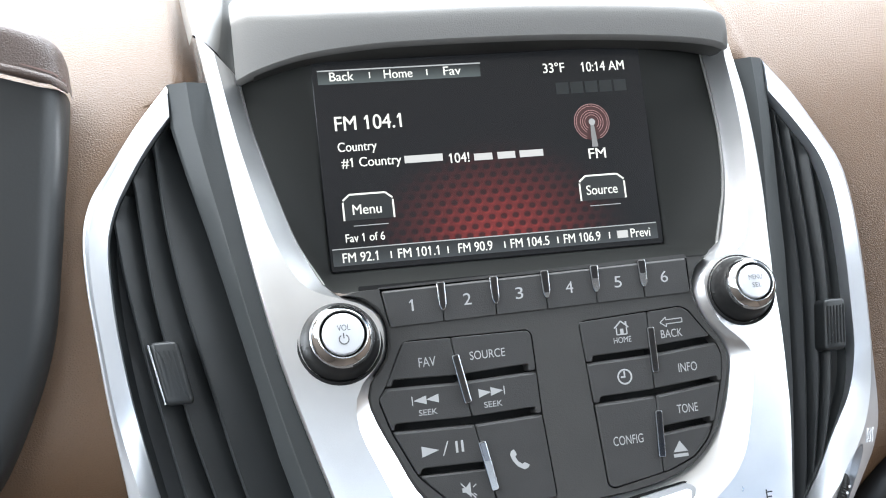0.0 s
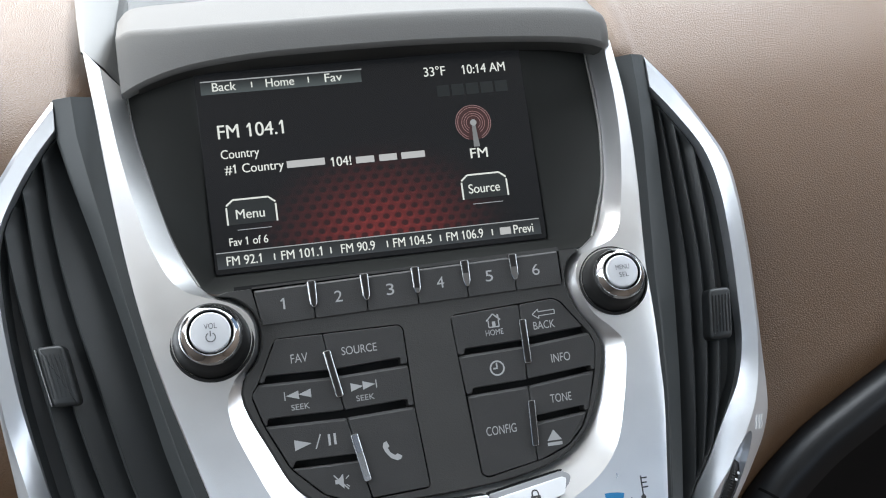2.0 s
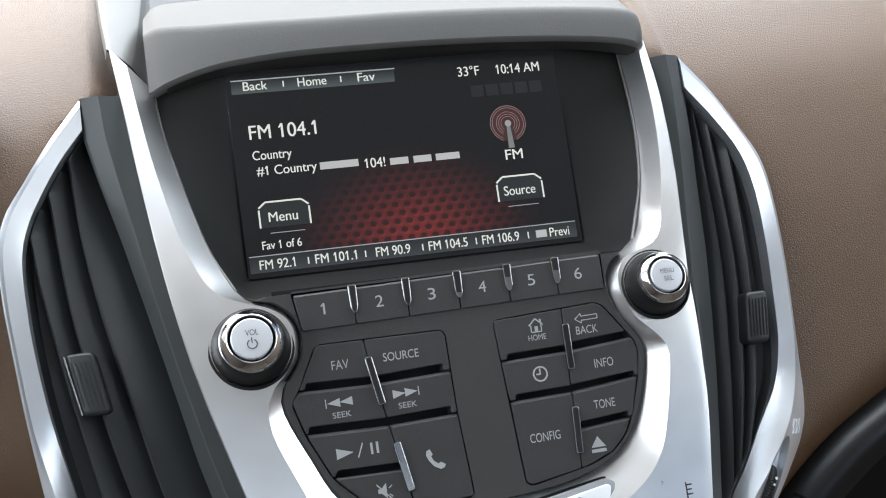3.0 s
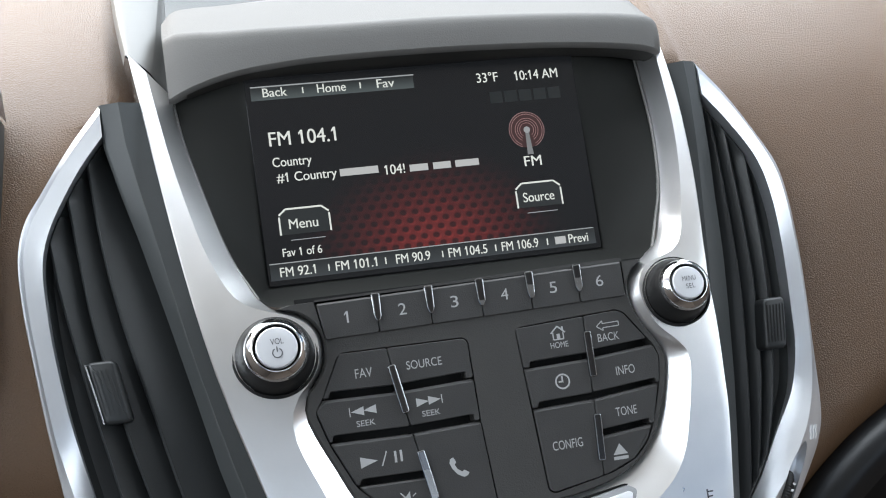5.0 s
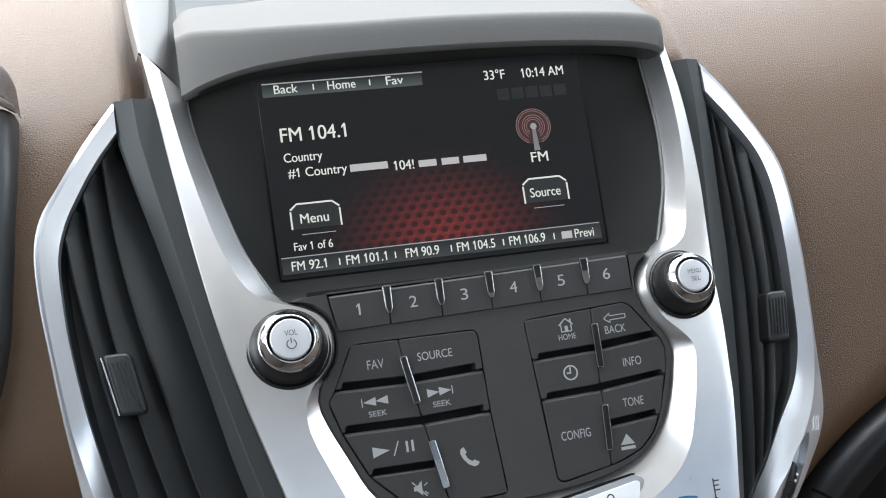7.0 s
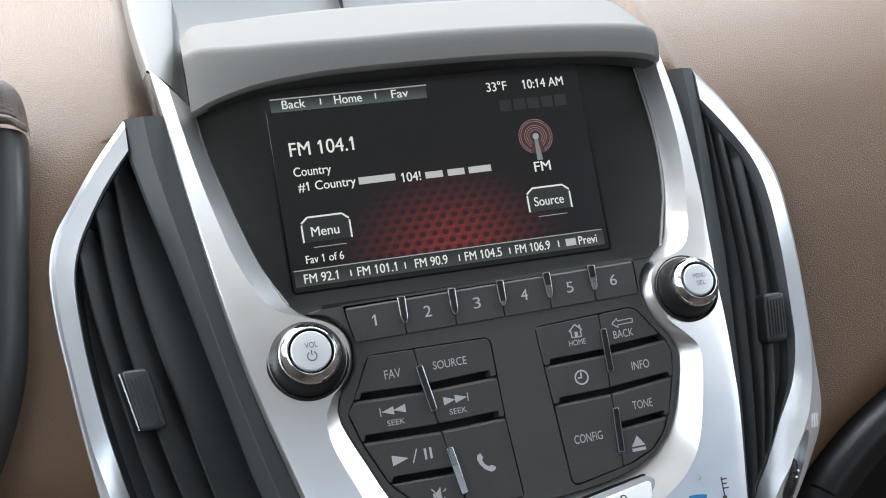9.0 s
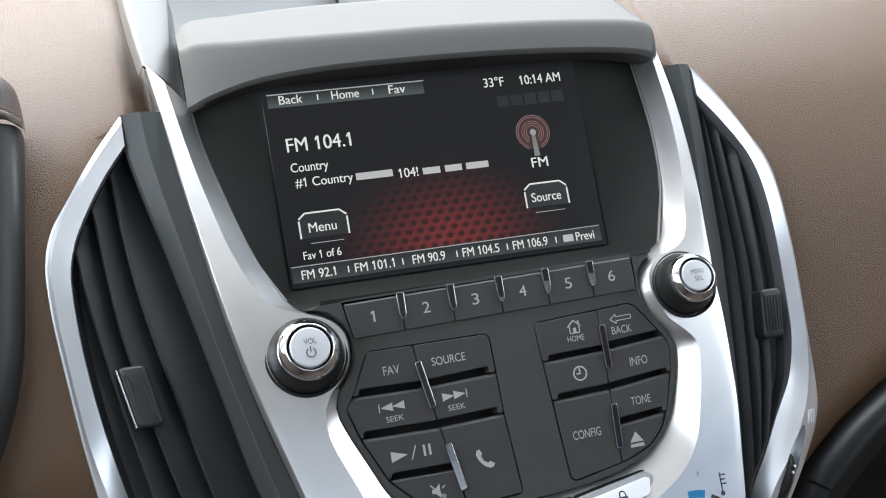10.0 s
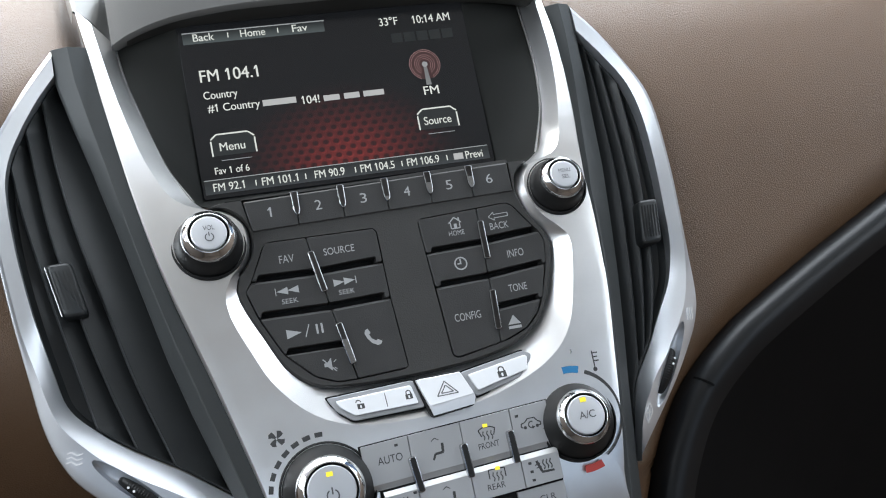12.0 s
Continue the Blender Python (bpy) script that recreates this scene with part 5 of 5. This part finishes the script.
def wing(side):
    """The grained cheek that carries the surround upwards beside the hood."""
    ob = thing("hood_cheek", side * 120, 15, 75, "grey grained cheek beside the screen hood", "trim", "hood cheeks")
    s = side
    rows = []
    for t in np.linspace(0, 1, 18):
        y, up = 8 + 40 * t, 58 * t
        xo, xk = 128.6 + 3.4 * math.sin(1.8 * t), 118.4 - 8.5 * t ** 0.8
        xv = 111.0 - 3.0 * t
        zo, zk = 63.6 + up, 54.2 + up
        line = [(xo + 1.8, y + 17, zo + 0.6), (xo + 0.3, y + 0.6, zo + 0.3), (xo - 0.5, y - 0.7, zo - 0.5)]
        for f, bulge in ((0.25, 1.9), (0.5, 2.3), (0.75, 1.7), (0.94, 0.4)):
            line.append((xo * (1 - f) + xk * f, y - bulge, zo * (1 - f) + zk * f))
        for f, dip in ((0.0, 0.8), (0.18, 3.2), (0.42, 5.2), (0.7, 6.2), (0.9, 5.6), (1.0, 9.0)):
            line.append((xk * (1 - f) + xv * f, y + dip, zk - 8.4 * f))
        rows.append([(s * x, yy, z) for x, yy, z in line])
    seam = []
    for a in np.linspace(0, 2 * math.pi, 9):
        seam.append([(x, y + 0.2 + 0.55 * math.cos(a), z - 0.5 + 0.55 * math.sin(a)) for x, y, z in rows[0][1:]])
    part("seam_gap", loft(seam), joint_black, ob, angle=60)
    part("cheek", loft([r[:8] for r in rows]), cheek_grey, ob, angle=60)
    below = [[(x, y + 6.0 * d, z - 16.0 * d) for x, y, z in rows[0][7:]] for d in (1.0, 0.5)]
    part("inner_cheek", loft(below + [r[7:] for r in rows]), inner_grey, ob, angle=60)
    return ob


wing(-1)
tray = thing("dash_tray", 0, 60, 85, "dark plastic tray on top of the dashboard behind the hood", "tray")
part("tray_floor", loft([[(x, y, z) for x in np.linspace(-113, 118, 12)] for y, z in ((38, 78), (60, 90), (84, 112), (106, 146), (120, 190))]), tray_dark, tray)
part("tray_joint", slab(box(-16, -15.4, 112, 150), 82, 110, 0), slot_black, tray)

# ---- dashboard skin ----
dash = thing("dashboard", 0, 60, -250, "brown grained leather dashboard around the center stack", "dashboard")
PROFILE = [(42, -420), (30, -320), (22, -240), (18, -180), (13, -120), (8, -60), (7.5, -30), (10.5, 0), (17, 28), (29, 55), (46, 84), (70, 114), (103, 144), (146, 174), (205, 208), (330, 245), (520, 270)]


LOWER_EDGE = [(126, -262), (137, -232), (147.5, -211), (157, -196), (166, -185), (176, -175.5), (188, -166), (203, -155.5), (224, -144), (245, -133.2), (266, -122.6), (317, -98.5), (400, -60), (520, -20), (700, 10)]
LOWER_X, LOWER_Z = [p[0] for p in LOWER_EDGE], [p[1] for p in LOWER_EDGE]


def skin(side, far):
    outline = VENT_LEFT_OUT if side < 0 else VENT_RIGHT_OUT
    prof = even(spline([(y, z) for y, z in PROFILE], 6), 110)
    top = outline[0][1]
    rows = []
    for y, z in prof:
        if z > top + 2:
            x0 = side * 125.5
        elif z < outline[-1][1]:
            x0 = side * 100
        else:
            x0 = lerp_on(outline, z) - side * 2.5
        row = []
        for k in range(60):
            f = (k / 59) ** 1.8
            x = x0 + (side * far - x0) * f
            off = abs(x - x0)
            roll = max(0.0, min(1.0, (off - 1) / (11.0 if side < 0 else 15.0)))
            fall = 17 * (1 - roll * roll * (3 - 2 * roll)) if side < 0 else 21 * (1 - roll) - 1.2 * math.exp(-((off - 16) / 3.0) ** 2)
            edge = 3.5 * math.exp(-off / 5.0) if z <= top + 2 else fall
            bulge = -0.00011 * (abs(x) - 180) ** 2 if abs(x) > 180 else 0.0
            below = interp(x, LOWER_X, LOWER_Z) - z + 20 if side > 0 else 0
            under = 0.0080 * max(0.0, -z - 105) ** 2 if side < 0 else 0.0
            row.append((x, y + edge + bulge * (1 if side > 0 else 0.3) + min(500, 0.018 * max(0, below) ** 2) + min(under, 60), z))
        rows.append(row)
    return loft(rows)


part("leather_skin", skin(-1, 800), leather, dash, angle=60)
part("leather_skin", skin(1, 760), leather, dash, angle=60)

# ---- black lower dashboard on the passenger's side ----
lower = thing("lower_dashboard", 300, 10, -250, "black plastic lower dashboard with a soft glossy edge", "dashboard")


def lower_shell():
    edge = even(spline(LOWER_EDGE, 6), 90)
    rows = [[] for _ in range(11)]
    for k, (x, z) in enumerate(edge):
        a, b = edge[max(k - 1, 0)], edge[min(k + 1, len(edge) - 1)]
        d = Vector((b[0] - a[0], b[1] - a[1])).normalized()
        n = Vector((d.y, -d.x))
        base = interp(z, [p[1] for p in PROFILE], [p[0] for p in PROFILE]) + (-0.00011 * (x - 180) ** 2 if x > 180 else 0)
        for j, (off, up) in enumerate(((0.0, 12), (0.4, 5), (2.0, 0), (5.0, -4.5), (9.5, -7.2), (14.5, -7.0), (23, -2), (38, 8), (80, 36), (170, 110), (420, 320))):
            way = n if off < 30 else Vector((0.75, -0.66))
            rows[j].append((x + way.x * off, base + up, z + way.y * off))
    return rows


LOWER_ROWS = lower_shell()
# the body wears the shaded copy, the rolled edge the lighter one
part("shell", loft(LOWER_ROWS[6:]), lower_matt_shaded, lower, angle=45)
part("soft_edge", loft(LOWER_ROWS[:7]), lower_black, lower, "soft satin black edge", angle=60)
JOINT_AT = ((2.0, -0.4), (5.0, -4.9), (9.5, -7.9), (12, -8.6))
part("panel_joint", loft([[(169.0 + w * 0.7 + 0.73 * off, interp(-182 + w * 0.7, [p[1] for p in PROFILE], [p[0] for p in PROFILE]) + up, -182.0 + w * 0.7 - 0.68 * off) for off, up in JOINT_AT] for w in (0, 1.4)]), joint_black, lower)

# ---- instrument hood at the driver's side ----
cluster = thing("instrument_hood", -230, 10, 0, "brown stitched leather hood over the dark instrument panel", "instrument hood")
HOOD_EDGE = [(-240, 68), (-212, 66.2), (-200, 65), (-192.5, 63), (-187.4, 59.5), (-185.2, 55), (-184.5, 47), (-184.2, 36), (-186, 12), (-188.5, -10), (-190.5, -30), (-196, -66), (-208, -99), (-226, -130), (-260, -160)]


def hood_wall(lo, hi, grow, front, lift=14):
    """A stretch of the hood's side: straight towards the dashboard, broadly rounded towards the driver."""
    edge = [p for p in even(spline(HOOD_EDGE, 6), 160) if lo <= p[1] <= hi]
    profile = ((0, 28, 0), (0, 16, 0), (-0.8, 10, 0), (-2.6, 5, 0), (-5.6, 1.8, 0), (-10, 0, 0.04), (-24, -3, 0.3), (-60, -7, 1.0))
    return loft([[(x + grow + dx, front + dy, z + grow * 0.3 + lift * k) for x, z in edge] for dx, dy, k in profile])


part("dark_flank", hood_wall(-170, 41, -0.6, -6), flank_grey, cluster, angle=60)
part("leather_cap", hood_wall(38.5, 80, 0.8, -10), leather_rim, cluster, "brown leather cap", angle=60)
part("seam", loft([[(x, y, z) for x, y, z in ((-184.0, 0, 42.5), (-188, -9, 44), (-200, -11.5, 48), (-216, -12.5, 53), (-240, -13.5, 58))],
                   [(x, y + 0.2, z + 1.0) for x, y, z in ((-184.0, 0, 42.5), (-188, -9, 44), (-200, -11.5, 48), (-216, -12.5, 53), (-240, -13.5, 58))]]), stitch_thread, cluster)
ROLL = even(spline([(-183.6, 40), (-188, 41.0), (-200, 44.5), (-216, 49.0), (-246, 57.5)], 6), 24)
part("piping", loft([[(x, interp(x, (-246, -216, -200, -188, -183.6), (-14.5, -13.5, -12.5, -9.5, 2)) + 2.0 * math.cos(a), z + 2.0 * math.sin(a)) for x, z in ROLL]
                     for a in np.linspace(0, 2 * math.pi, 13)]), leather_rim, cluster, "brown rolled leather edge", angle=60)
gauge = part("gauge_rim", turned([(15, 2), (15, -6.0), (14.6, -6.8), (14.0, -6.4), (13.8, 0)], -232, -52, 40), pillar_black, cluster, "dark gauge ring")
part("gauge_glass", turned([(13.9, -4.0), (0, -4.4)], -232, -52, 40), knob_black, gauge)
